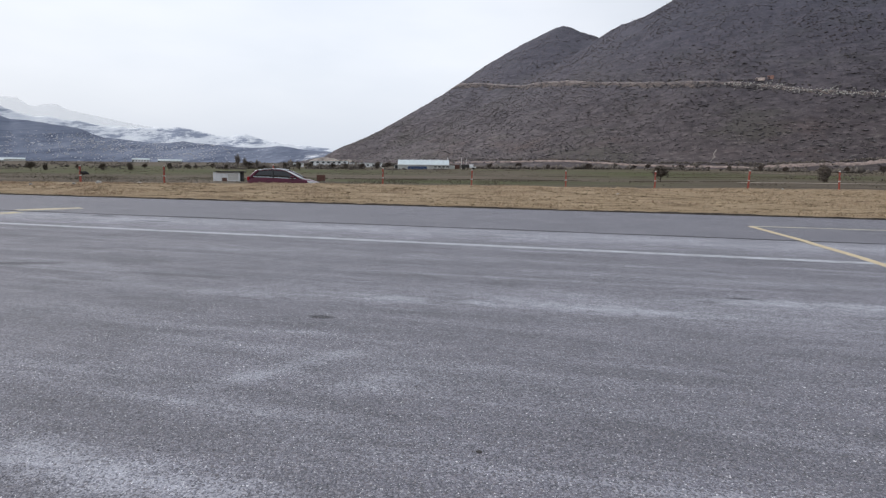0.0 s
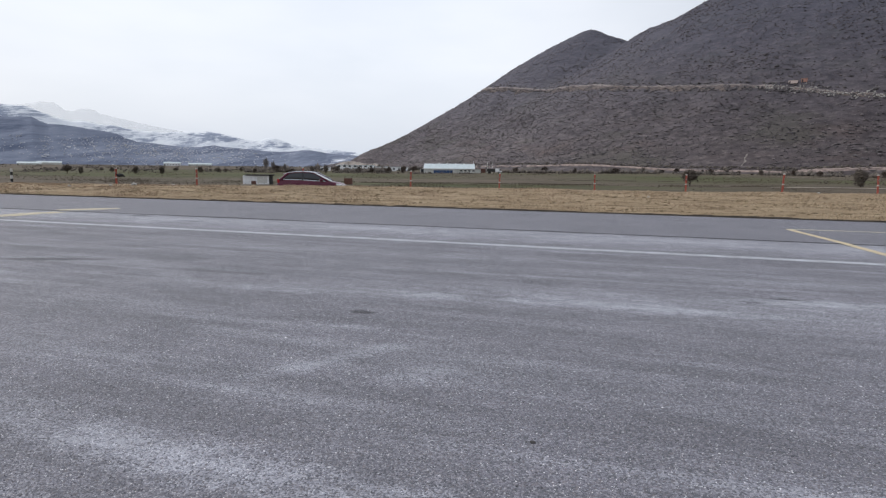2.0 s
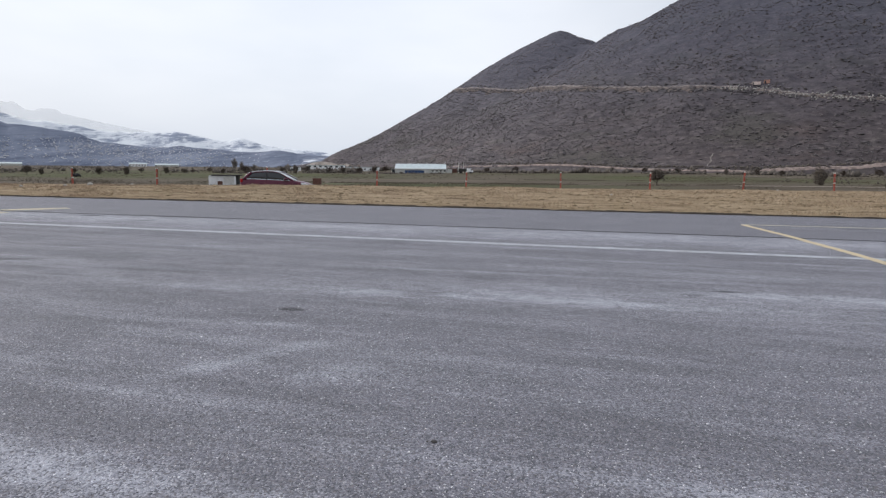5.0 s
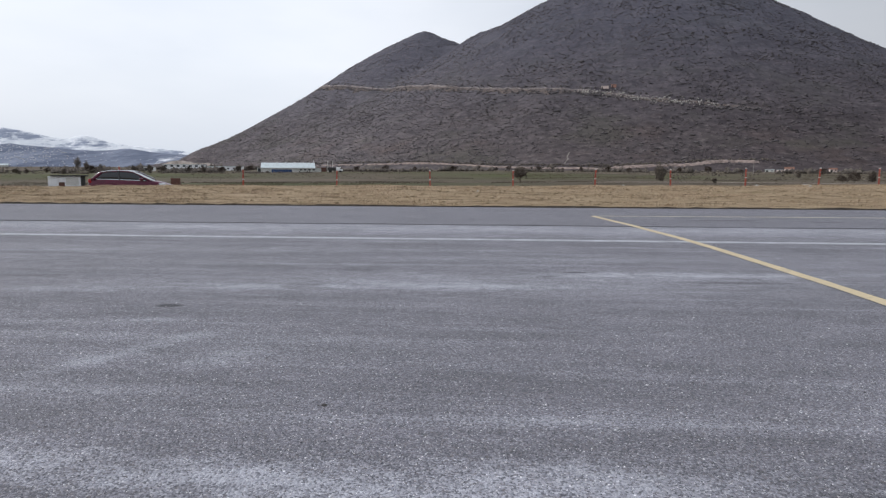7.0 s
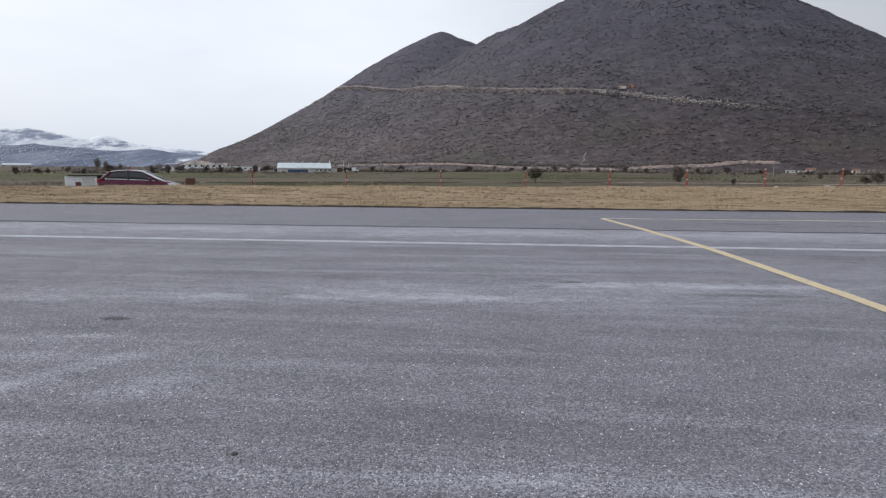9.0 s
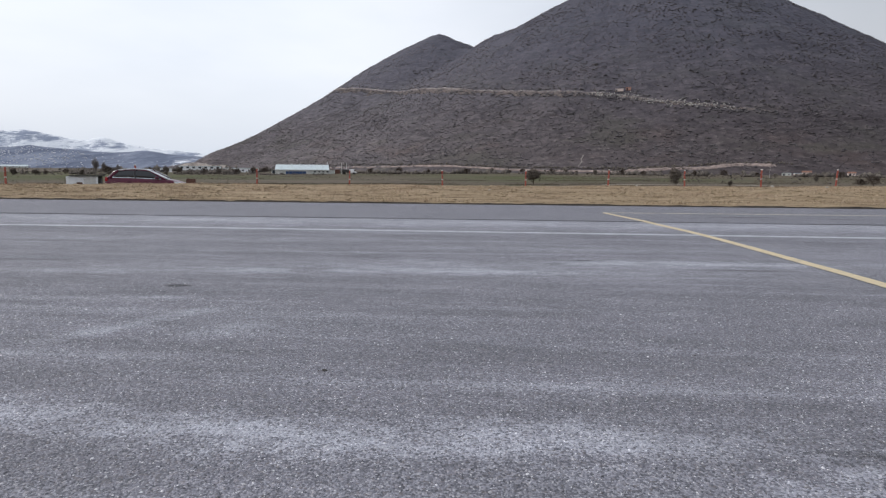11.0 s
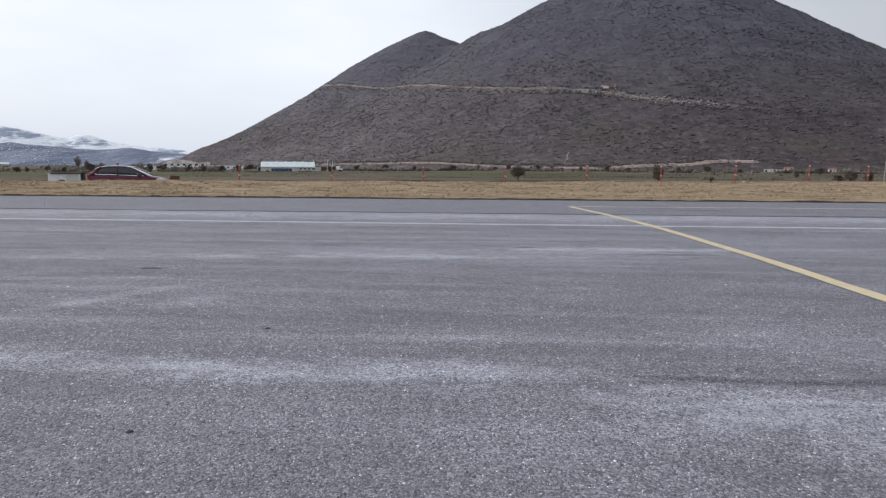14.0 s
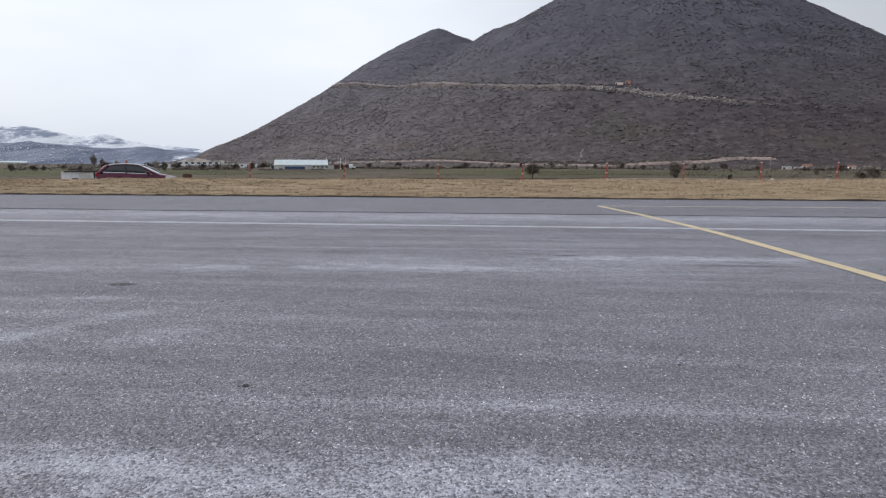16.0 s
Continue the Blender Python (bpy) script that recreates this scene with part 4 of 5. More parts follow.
# ---------------------------------------------------------------- perimeter posts
M_ORANGE = simple("orange_red_paint", (0.42, 0.10, 0.068), 0.55, vary=0.3, scale=5)
M_POSTWHITE = simple("dirty_white_paint", (0.66, 0.64, 0.60), 0.6, vary=0.25, scale=8)
M_BLACK = simple("black_paint", (0.02, 0.02, 0.022), 0.6, vary=0.4, scale=8)
M_STEEL = simple("dull_steel", (0.32, 0.32, 0.33), 0.5, 0.8, vary=0.3, scale=10)
M_CONCRETE = simple("grey_concrete", (0.38, 0.37, 0.35), 0.9, vary=0.3, scale=5)
FENCE = [(0.44, 0.33, -46.9, 1.36, 0), (0.44, 0.33, -40.76, 1.38, 1), (1.19, 0.375, -32.36, 1.54, -6), (1.19, 0.375, -22.89, 1.40, 1), (1.19, 0.375, -14.67, 1.34, 2), (1.19, 0.375, -5.95, 1.35, -1), (1.19, 0.375, 1.8, 1.38, 0.5),
         (1.19, 0.375, 9.23, 1.50, 3), (1.19, 0.375, 15.78, 1.50, -2), (1.19, 0.375, 21.7, 1.63, 0), (1.19, 0.375, 26.94, 1.68, 4), (1.24, 0.09, 30.76, 1.68, -1), (1.24, 0.09, 34.6, 1.68, 1)]


def fence_spot(ox, oy, az):
    """Where a bearing from a spot on the apron meets the fence line."""
    k = math.tan(radians(az))
    y = (36.9 + 0.33 * (ox - k * oy + 20)) / (1 - 0.33 * k)
    return ox + k * (y - oy), y


def fence_post(height, lean, turn, x, y, z, label):
    root = empty("fence_post", pose(x, y, z, 0, lean, turn), label, "fence post", "posts along the airfield boundary")
    w = 0.045
    bm = bmesh.new()
    # a rolled steel section: two flanges and a web
    box(bm, -w, w, -w, -w + 0.02, -0.25, height, 0.004)
    box(bm, -w, w, w - 0.02, w, -0.25, height, 0.004)
    box(bm, -0.012, 0.012, -w + 0.02, w - 0.02, -0.25, height)
    part("shaft", bm, M_ORANGE, root)
    mid = height * 0.62
    part("band", boxed(-w - 0.006, w + 0.006, -w - 0.006, w + 0.006, mid, mid + 0.07, 0.006), M_POSTWHITE, root, "white painted band")
    part("cap", boxed(-w - 0.008, w + 0.008, -w - 0.008, w + 0.008, height - 0.01, height + 0.06, 0.012), M_POSTWHITE, root, "white painted cap")
    bm = bmesh.new()
    box(bm, -0.02, 0.02, -w - 0.05, -w, height * 0.82, height * 0.86, 0.004)
    part("bracket", bm, M_STEEL, root, "small steel wire bracket")
    part("footing", boxed(-0.17, 0.17, -0.17, 0.17, -0.25, 0.05, 0.03), M_CONCRETE, root, "square concrete footing")
    return root


for ox, oy, az, top, lean in FENCE:
    px, py = fence_spot(ox, oy, az)
    pz = ground_z(px, py) - 0.01
    post = fence_post(top - pz - 0.06, lean, 16 + 7 * math.sin(az * 2.3), px, py, pz, "leaning orange-red steel fence post with white band" if abs(lean) > 3 else "orange-red steel fence post with white band and cap")
    if az == FENCE[0][2]:
        # a torn strip of dark cloth caught on the post, blown out sideways
        bm = bmesh.new()
        rows = []
        for k in range(9):
            u = k / 8
            half = 0.11 * math.sin(math.pi * (0.16 + 0.80 * u)) + 0.012
            mid = top - pz - 0.46 - 0.10 * u - 0.03 * math.sin(7 * u)
            swing = 0.05 * math.sin(9 * u)
            rows.append([bm.verts.new((0.05 + 0.62 * u, -0.055 + swing + d, mid + w * half)) for d, w in ((0, -1), (0, 1), (0.012, 1), (0.012, -1))])
        for a, b in zip(rows, rows[1:]):
            for k in range(4):
                bm.faces.new((a[k], b[k], b[(k + 1) % 4], a[(k + 1) % 4]))
        bm.faces.new(rows[0][::-1])
        bm.faces.new(rows[-1])
        part("cloth", bm, M_BLACK, post, "torn strip of dark cloth", True)


def striped_marker():
    px, py = fence_spot(0.5, -0.05, -53.67)
    pz = ground_z(px, py)
    root = empty("marker_post", pose(px, py, pz, 0, 1, 10), "black and white banded marker post on the grass", "marker post")
    h = 1.22 - pz
    n = 7
    for k in range(n):
        bm = bmesh.new()
        tube(bm, (0, 0, h * k / n - (0.2 if k == 0 else 0)), (0, 0, h * (k + 1) / n), 0.075, 0.075, 12)
        part("stripe", bm, M_POSTWHITE if k % 2 == 0 else M_BLACK, root, "white stripe" if k % 2 == 0 else "black stripe")


striped_marker()


# ---------------------------------------------------------------- hatchback on the perimeter road
def car_paint(name="dark_red_car_paint", coat=0.22):
    g = Graph(name, 0.35, 0.2, 0.4)
    g.put(g.bsdf, "Coat Weight", coat)
    g.put(g.bsdf, "Coat Roughness", 0.06)
    n = g.noise(g.coords(), 4.0, 4.0)
    return g.done(g.ramp(n, [(0.3, (0.075, 0.0035, 0.022)), (0.7, (0.100, 0.005, 0.029))]))


M_PAINT = car_paint()
M_ROOFPAINT = car_paint("polished_red_roof_paint", 1.0)
_g = Graph("dark_car_glass", 0.06, 0.0, 0.6)
M_CARGLASS = _g.done((0.012, 0.014, 0.017))
M_CHROME = simple("bright_trim", (0.62, 0.63, 0.65), 0.18, 1.0, vary=0.1)
M_RUBBER = simple("tyre_rubber", (0.022, 0.022, 0.024), 0.85, vary=0.3, scale=20)
M_RIM = simple("alloy_rim", (0.45, 0.46, 0.48), 0.3, 0.9, vary=0.1)
M_TAIL = simple("red_lamp_lens", (0.34, 0.012, 0.02), 0.15, vary=0.15)
M_HEAD = simple("clear_lamp_lens", (0.72, 0.74, 0.77), 0.1, vary=0.1)
M_PLASTIC = simple("black_plastic", (0.03, 0.03, 0.032), 0.6, vary=0.2)


def loft(stations):
    """stations: x and a list of (half width, height) from sill to centre line; mirrored and skinned."""
    bm = bmesh.new()
    rings = []
    for x, prof in stations:
        left = [bm.verts.new((x, w, z)) for w, z in prof]
        right = [bm.verts.new((x, -w, z)) for w, z in reversed(prof)]
        rings.append(left + right)
    n = len(rings[0])
    for a, b in zip(rings, rings[1:]):
        for k in range(n):
            bm.faces.new((a[k], b[k], b[(k + 1) % n], a[(k + 1) % n]))
    bm.faces.new(rings[0])
    bm.faces.new(rings[-1][::-1])
    bmesh.ops.recalc_face_normals(bm, faces=bm.faces)
    return bm


def hatchback(x, y, z, turn):
    root = empty("hatchback_car", pose(x, y, z, 0, 0, turn), "dark red five-door hatchback car on the perimeter road", "car")
    cx = 1.985

    def body_at(px):
        top = float(np.interp(px, [0, 0.06, 0.25, 0.6, 2.4, 2.95, 3.35, 3.68, 3.88, 3.97], [0.72, 0.90, 1.00, 1.02, 0.94, 0.915, 0.83, 0.735, 0.63, 0.52]))
        half = float(np.interp(px, [0, 0.08, 0.4, 1.0, 2.9, 3.5, 3.85, 3.97], [0.66, 0.77, 0.84, 0.86, 0.86, 0.82, 0.70, 0.55]))
        low = float(np.interp(px, [0, 0.2, 0.5, 3.4, 3.75, 3.97], [0.34, 0.26, 0.20, 0.20, 0.24, 0.34]))
        mid = low + (top - low) * 0.55
        crown = top + float(np.interp(px, [0, 0.3, 2.9, 3.5, 3.97], [0, 0.0, 0.02, 0.05, 0.02]))
        return [(half * 0.93, low), (half, low + 0.12), (half, mid), (half * 0.975, top - 0.10), (half * 0.93, top), (half * 0.45, crown), (0.001, crown)]

    sx = [0, 0.03, 0.08, 0.16, 0.28, 0.5, 0.8, 1.1, 1.4, 1.7, 2.0, 2.3, 2.6, 2.9, 3.1, 3.3, 3.5, 3.65, 3.78, 3.88, 3.94, 3.97]
    part("body", loft([(px - cx, body_at(px)) for px in sx]), M_PAINT, root, "glossy dark red bodywork", True)

    def cabin_at(px, grow=0.0):
        top = float(np.interp(px, [0.14, 0.25, 0.42, 0.62, 1.0, 1.5, 1.9, 2.15, 2.45, 2.75, 3.02], [0.98, 1.13, 1.29, 1.385, 1.455, 1.475, 1.455, 1.405, 1.25, 1.08, 0.93]))
        belt = float(np.interp(px, [0.14, 0.6, 2.4, 3.02], [0.97, 1.01, 0.93, 0.90]))
        top = max(top, belt + 0.015)
        t = (top - belt) / 0.55
        return [(0.78 + grow, belt), (0.78 - 0.10 * t + grow, belt + (top - belt) * 0.45), (0.78 - 0.19 * t + grow, belt + (top - belt) * 0.86), (0.78 - 0.26 * t + grow, top - 0.012 * t + grow), (0.28, top + grow), (0.001, top + grow)]

    cxs = [0.14, 0.25, 0.42, 0.62, 0.8, 1.0, 1.25, 1.5, 1.75, 1.9, 2.05, 2.15, 2.3, 2.45, 2.6, 2.75, 2.9, 3.02]
    part("windows", loft([(px - cx, cabin_at(px)) for px in cxs]), M_CARGLASS, root, "dark reflective side windows and windscreen", True)
    # roof skin over the cabin
    bm = bmesh.new()
    rows = []
    for px in [0.34, 0.42, 0.62, 0.8, 1.0, 1.25, 1.5, 1.75, 1.9, 2.05, 2.16]:
        c = cabin_at(px, 0.012)
        prof = [(c[2][0] + 0.004, c[2][1] + 0.015), c[3], c[4], c[5]]
        rows.append([bm.verts.new((px - cx, w, zz)) for w, zz in prof] + [bm.verts.new((px - cx, -w, zz)) for w, zz in reversed(prof[:-1])])
    for a, b in zip(rows, rows[1:]):
        for k in range(len(a) - 1):
            bm.faces.new((a[k], b[k], b[k + 1], a[k + 1]))
    bmesh.ops.recalc_face_normals(bm, faces=bm.faces)
    part("roof", bm, M_ROOFPAINT, root, "glossy red roof reflecting the pale sky", True)
    # pillars on both sides
    for side in (1, -1):
        for a, b, wd in (((0.26, 0), (0.66, 3), 0.10), ((1.52, 0), (1.45, 3), 0.055), ((2.98, 0), (2.12, 3), 0.05)):
            bm = bmesh.new()
            pa, pb = cabin_at(a[0], 0.012)[0], cabin_at(b[0], 0.012)[3]
            tube(bm, (a[0] - cx, side * pa[0], pa[1]), (b[0] - cx, side * pb[0], pb[1]), wd, wd * 0.7, 6)
            part("pillar", bm, M_PLASTIC if wd == 0.055 else M_PAINT, root)
        bm = bmesh.new()
        for p0, p1 in ((0.45, 1.2), (1.2, 2.0), (2.0, 2.75)):
            tube(bm, (p0 - cx, side * 0.795, cabin_at(p0)[0][1] + 0.012), (p1 - cx, side * 0.795, cabin_at(p1)[0][1] + 0.012), 0.026, 0.026, 6)
        part("window_trim", bm, M_CHROME, root, "bright strip below the windows")
        # bright strip added for the sky's reflection, from the windscreen pillar over the doors to the hatch, and the
        # belt line's kick at its end
        bm = bmesh.new()
        run = [(px, *cabin_at(px, 0.014)[3]) for px in (0.42, 0.62, 0.8, 1.0, 1.25, 1.5, 1.75, 1.9, 2.05, 2.15, 2.3, 2.45, 2.6, 2.75, 2.9)]
        pipe(bm, [(px - cx, side * (w + 0.012), zz + 0.004) for px, w, zz in run], 0.030)
        part("roof_glint", bm, M_CHROME, root, "bright strip for the sky's reflection along the roof edge", True)
        bm = bmesh.new()
        low, high = cabin_at(0.45, 0.012)[0], cabin_at(0.36, 0.012)[2]
        tube(bm, (0.45 - cx, side * 0.795, low[1] + 0.012), (0.36 - cx, side * (high[0] + 0.01), high[1]), 0.026, 0.020, 8)
        part("window_trim", bm, M_CHROME, root, "bright strip rising behind the rear window")
        mirror = part("door_mirror", boxed(2.50 - cx, 2.68 - cx, side * 0.86 - (0.0 if side > 0 else 0.18), side * 0.86 + (0.18 if side > 0 else 0.0), 0.94, 1.07, 0.045), M_PAINT, root, "red door mirror", True)
        part("mirror_glass", boxed(2.494 - cx, 2.499 - cx, side * 0.95 - 0.06, side * 0.95 + 0.06, 0.96, 1.05), M_CHROME, mirror)
        for hx in (1.12, 2.02):
            part("door_handle", boxed(hx - cx, hx + 0.17 - cx, side * 0.862 - 0.012, side * 0.862 + 0.012, 0.80, 0.83, 0.008), M_PAINT, root)
        bm = boxed(0.05 - cx, 0.20 - cx, side * 0.735 - 0.06, side * 0.735 + 0.06, 0.80, 1.03, 0.05)
        part("tail_lamp", bm, M_TAIL, root, "tall red tail lamp", True)
        bm = bmesh.new()
        hb = []
        for px, zt, zb in ((3.40, 0.80, 0.73), (3.60, 0.765, 0.64), (3.78, 0.69, 0.58), (3.88, 0.625, 0.55)):
            w = body_at(px)[2][0] + 0.008
            hb.append([bm.verts.new((px - cx, side * w, zb)), bm.verts.new((px - cx, side * (w - 0.005), zt)), bm.verts.new((px - cx, side * (w - 0.16), zt + 0.015)), bm.verts.new((px - cx, side * (w - 0.16), zb))])
        for a, b in zip(hb, hb[1:]):
            for k in range(4):
                bm.faces.new((a[k], b[k], b[(k + 1) % 4], a[(k + 1) % 4]))
        bm.faces.new(hb[0])
        bm.faces.new(hb[-1][::-1])
        bmesh.ops.recalc_face_normals(bm, faces=bm.faces)
        part("headlamp", bm, M_HEAD, root, "long swept-back clear headlamp")
        for wx in (0.72, 3.20):
            bm = bmesh.new()
            tube(bm, (wx - cx, side * 0.68, 0.31), (wx - cx, side * 0.875, 0.31), 0.31, 0.31, 28)
            bmesh.ops.bevel(bm, geom=[e for e in bm.edges if len(e.link_faces) == 2 and max(len(f.verts) for f in e.link_faces) > 4], offset=0.03, segments=2, affect='EDGES')
            wheel = part("wheel", bm, M_RUBBER, root, "black rubber tyre", True)
            bm = bmesh.new()
            tube(bm, (wx - cx, side * 0.86, 0.31), (wx - cx, side * 0.881, 0.31), 0.20, 0.19, 20)
            part("rim", bm, M_RIM, wheel, "silver alloy rim")
    part("bumper", boxed(-cx - 0.02, 0.10 - cx, -0.66, 0.66, 0.34, 0.56, 0.06), M_PAINT, root, "", True)
    part("number_plate", boxed(-cx - 0.032, -cx - 0.022, -0.26, 0.26, 0.62, 0.74, 0.004), M_HEAD, root, "blank white rear number plate")
    part("grille", boxed(3.90 - cx, 3.985 - cx, -0.42, 0.42, 0.36, 0.50, 0.03), M_PLASTIC, root, "black lower grille")
    part("spoiler", boxed(0.26 - cx, 0.52 - cx, -0.50, 0.50, 1.335, 1.365, 0.015), M_PAINT, root)
    bm = bmesh.new()
    tube(bm, (0.95 - cx, 0, 1.47), (0.75 - cx, 0, 1.62), 0.008, 0.004, 6)
    part("aerial", bm, M_PLASTIC, root, "thin black roof aerial")
    return root


hatchback(-20.55, 35.62, ground_z(-20.55, 35.62), 18.3).scale = (1.14, 1.08, 1.08)


# ---------------------------------------------------------------- small buildings near the field
M_LIME = simple("whitewashed_wall", (0.86, 0.86, 0.86), 0.85, vary=0.14, scale=2.2)
M_TAR = simple("tar_paper", (0.05, 0.048, 0.046), 0.9, vary=0.4, scale=3)
M_RUST = simple("rust_red_metal", (0.15, 0.072, 0.055), 0.85, vary=0.45, scale=5)
M_ROOF = simple("pale_metal_sheet", (0.60, 0.665, 0.68), 0.55, 0.1, vary=0.16, scale=0.5)
M_BLUE = simple("blue_door_paint", (0.032, 0.075, 0.19), 0.6, vary=0.25, scale=1.0)
M_OFFWALL = simple("cream_wall", (0.64, 0.64, 0.60), 0.85, vary=0.2, scale=0.8)
M_ORANGEWALL = simple("orange_wall", (0.46, 0.25, 0.19), 0.85, vary=0.3, scale=0.8)
M_CREAM = simple("warm_cream_wall", (0.74, 0.60, 0.54), 0.85, vary=0.3, scale=0.8)
M_DARKWIN = simple("dark_window", (0.03, 0.035, 0.042), 0.25, vary=0.3)
M_TILE = simple("red_roof_tiles", (0.24, 0.12, 0.085), 0.85, vary=0.35, scale=2)


def spot_at(az, r, ex=1.0, ey=0.2):
    x, y = at_bearing(az, r)
    return x + ex, y + ey


def shed():
    x, y = spot_at(-35.75, 100)
    z = ground_z(x, y)
    root = empty("pump_shed", pose(x, y, z - 0.1, 0, 0, 30), "low whitewashed block shed with a flat dark roof", "shed")
    h = 0.56 - z + 0.1
    part("wall", boxed(-2.1, 1.75, -1.2, 1.2, -0.3, h - 0.12, 0.02), M_LIME, root, "patchy whitewashed block wall")
    part("end_wall", boxed(1.753, 2.15, -1.1, 1.1, -0.3, h - 0.13, 0.02), M_TAR, root, "dark unpainted end wall")
    part("roof", boxed(-1.75, 2.5, -1.45, 1.45, h - 0.115, h + 0.05, 0.03), M_TAR, root, "flat tarred roof slab")
    part("hatch", boxed(-0.85, -0.15, -1.24, -1.204, 0.1, 0.62, 0.01), M_RUST, root, "small brown hatch")
    part("patch", boxed(0.0, 1.5, -1.225, -1.204, 0.25, 1.25, 0.008), M_POSTWHITE, root, "brighter repainted patch")


shed()


def red_bin():
    x, y = spot_at(-27.8, 100)
    z = ground_z(x, y)
    root = empty("metal_bin", pose(x, y, z, 0, 0, 20), "rusty red metal bin standing in the brush", "bin")
    part("body", boxed(-0.62, 0.62, -0.45, 0.45, 0.12, 1.02, 0.03), M_RUST, root)
    part("lid", boxed(-0.66, 0.66, -0.49, 0.49, 1.024, 1.09, 0.02), M_RUST, root)
    for sx in (-0.5, 0.5):
        for sy in (-0.35, 0.35):
            part("leg", boxed(sx - 0.05, sx + 0.05, sy - 0.05, sy + 0.05, -0.1, 0.118), M_STEEL, root)


red_bin()


def gable(bm, x0, x1, y0, y1, z0, z1, over=0.4):
    """A pitched roof shell, ridge along x."""
    ym = (y0 + y1) / 2
    a = [bm.verts.new((x, y, z)) for x in (x0 - over, x1 + over) for y, z in ((y0 - over, z0), (ym, z1), (y1 + over, z0), (ym, z1 - 0.25))]
    for k in range(4):
        bm.faces.new((a[k], a[4 + k], a[4 + (k + 1) % 4], a[(k + 1) % 4]))
    bm.faces.new(a[:4][::-1])
    bm.faces.new(a[4:])
    bmesh.ops.recalc_face_normals(bm, faces=bm.faces)
    return bm


def hangar():
    x, y = spot_at(-18.3, 345)
    z = ground_z(x, y)
    root = empty("hangar", pose(x, y, z - 0.5, 0, 0, 17), "long pale hangar with a metal roof and blue doors", "hangar")
    L = 13.6
    part("wall", boxed(-L, L, -7, 7, 0, 2.6), M_OFFWALL, root, "cream rendered wall")
    part("roof", gable(bmesh.new(), -L, L, -7, 7, 2.62, 5.4), M_ROOF, root, "pale ribbed metal roof")
    for k in range(24):
        px = -L + 0.6 + k * (2 * L - 1.2) / 23
        bm = bmesh.new()
        tube(bm, (px, -7.3, 2.78), (px, -0.1, 5.43), 0.05, 0.05, 4)
        part("roof_rib", bm, M_ROOF, root)
    for k in range(6):
        x0 = -8.5 + k * 1.75
        part("door_panel", boxed(x0, x0 + 1.68, -7.12, -7.02, 0.1, 1.75, 0.02), M_BLUE, root, "blue sliding door panel")
    for k in range(4):
        x0 = 6.0 + k * 2.2
        part("window", boxed(x0, x0 + 1.2, -7.08, -7.02, 1.3, 2.0), M_DARKWIN, root)
    part("annex", boxed(-L - 2.3, -L - 0.01, -5, 4, 0, 2.5), M_OFFWALL, root, "low flat-roofed annex")
    # no opening is cut: a dark panel stands for the doorway's unlit inside
    part("annex_door", boxed(-L - 2.0, -L - 0.5, -5.1, -5.02, 0, 2.3), M_DARKWIN, root, "dark open doorway")
    part("side_shed", boxed(L + 0.02, L + 3.6, -5, 4, 0, 2.5), M_OFFWALL, root, "low lean-to at the gable")
    for k in range(4):
        part("roof_vent", boxed(-6.2 + 4.6 * k, -5.5 + 4.6 * k, -0.5, 0.3, 5.0, 5.75, 0.05), M_LIME, root, "white roof vent")
    part("eave", boxed(-L - 0.6, L + 0.5, -7.75, -7.42, 2.42, 2.72, 0.03), M_LIME, root, "white eave board")
    part("ridge_mast", boxed(L - 0.4, L - 0.2, -0.1, 0.1, 5.2, 6.9, 0.02), M_LIME, root, "short white mast on the gable")


hangar()


def block(az, r, length, depth, height, turn, label, storeys=1, roof=True, wall=M_LIME, name="farm_building", sink=0.3):
    """A plain building with windows, door and roof; sizes in metres."""
    x, y = spot_at(az, r)
    z = ground_z(x, y)
    root = empty(name, pose(x, y, z - sink, 0, 0, turn), label, "building")
    h, d = length / 2, depth / 2
    part("wall", boxed(-h, h, -d, d, 0, height), wall, root)
    if roof:
        part("roof", gable(bmesh.new(), -h, h, -d, d, height + 0.02, height + depth * 0.22, 0.3), M_TILE if roof == 2 else M_ROOF, root)
    else:
        part("roof", boxed(-h - 0.2, h + 0.2, -d - 0.2, d + 0.2, height + 0.01, height + 0.25), M_ROOF if storeys else wall, root)
    n = max(2, int(length / 3.2))
    for s in range(storeys):
        zz = height * (s + 0.45) / storeys
        for k in range(n):
            px = -h + (k + 0.5) * length / n
            w = min(0.75, height * 0.24)
            part("window", boxed(px - w, px + w, -d - 0.03, -d + 0.1, zz - 0.1, zz + w * 1.2), M_DARKWIN, root)
    part("door", boxed(-h + 0.4, -h + 1.5, -d - 0.05, -d + 0.1, 0, min(2.1, height * 0.8)), M_DARKWIN, root)
    return root


block(-26.9, 395, 23, 8, 3.7, 22, "long white two-storey farm building with rows of dark windows", 2, 0, sink=0.4)
block(-23.6, 392, 20, 8, 2.5, 18, "long low white farm building with dark windows", 1, 0, sink=0.3)
block(-29.6, 402, 6, 6, 2.2, 24, "white farm building with a flat roof", 1, 0)
block(-15.35, 347, 4.2, 4, 2.3, 17, "small rust-red hut beside the hangar", 0, 0, M_RUST, name="hut", sink=0.3)
block(23.5, 440, 5.0, 4, 1.5, -20, "small cream flat-roofed house at the foot of the hill", 1, 0, M_OFFWALL, name="house", sink=0.2)
block(24.3, 447, 3.6, 4, 1.3, -10, "low cream outbuilding at the foot of the hill", 1, 0, M_CREAM, name="house", sink=0.2)
block(24.9, 452, 5.0, 5, 1.9, -20, "low cream house with a red tiled roof below the hill", 1, 2, M_CREAM, name="house", sink=0.0)
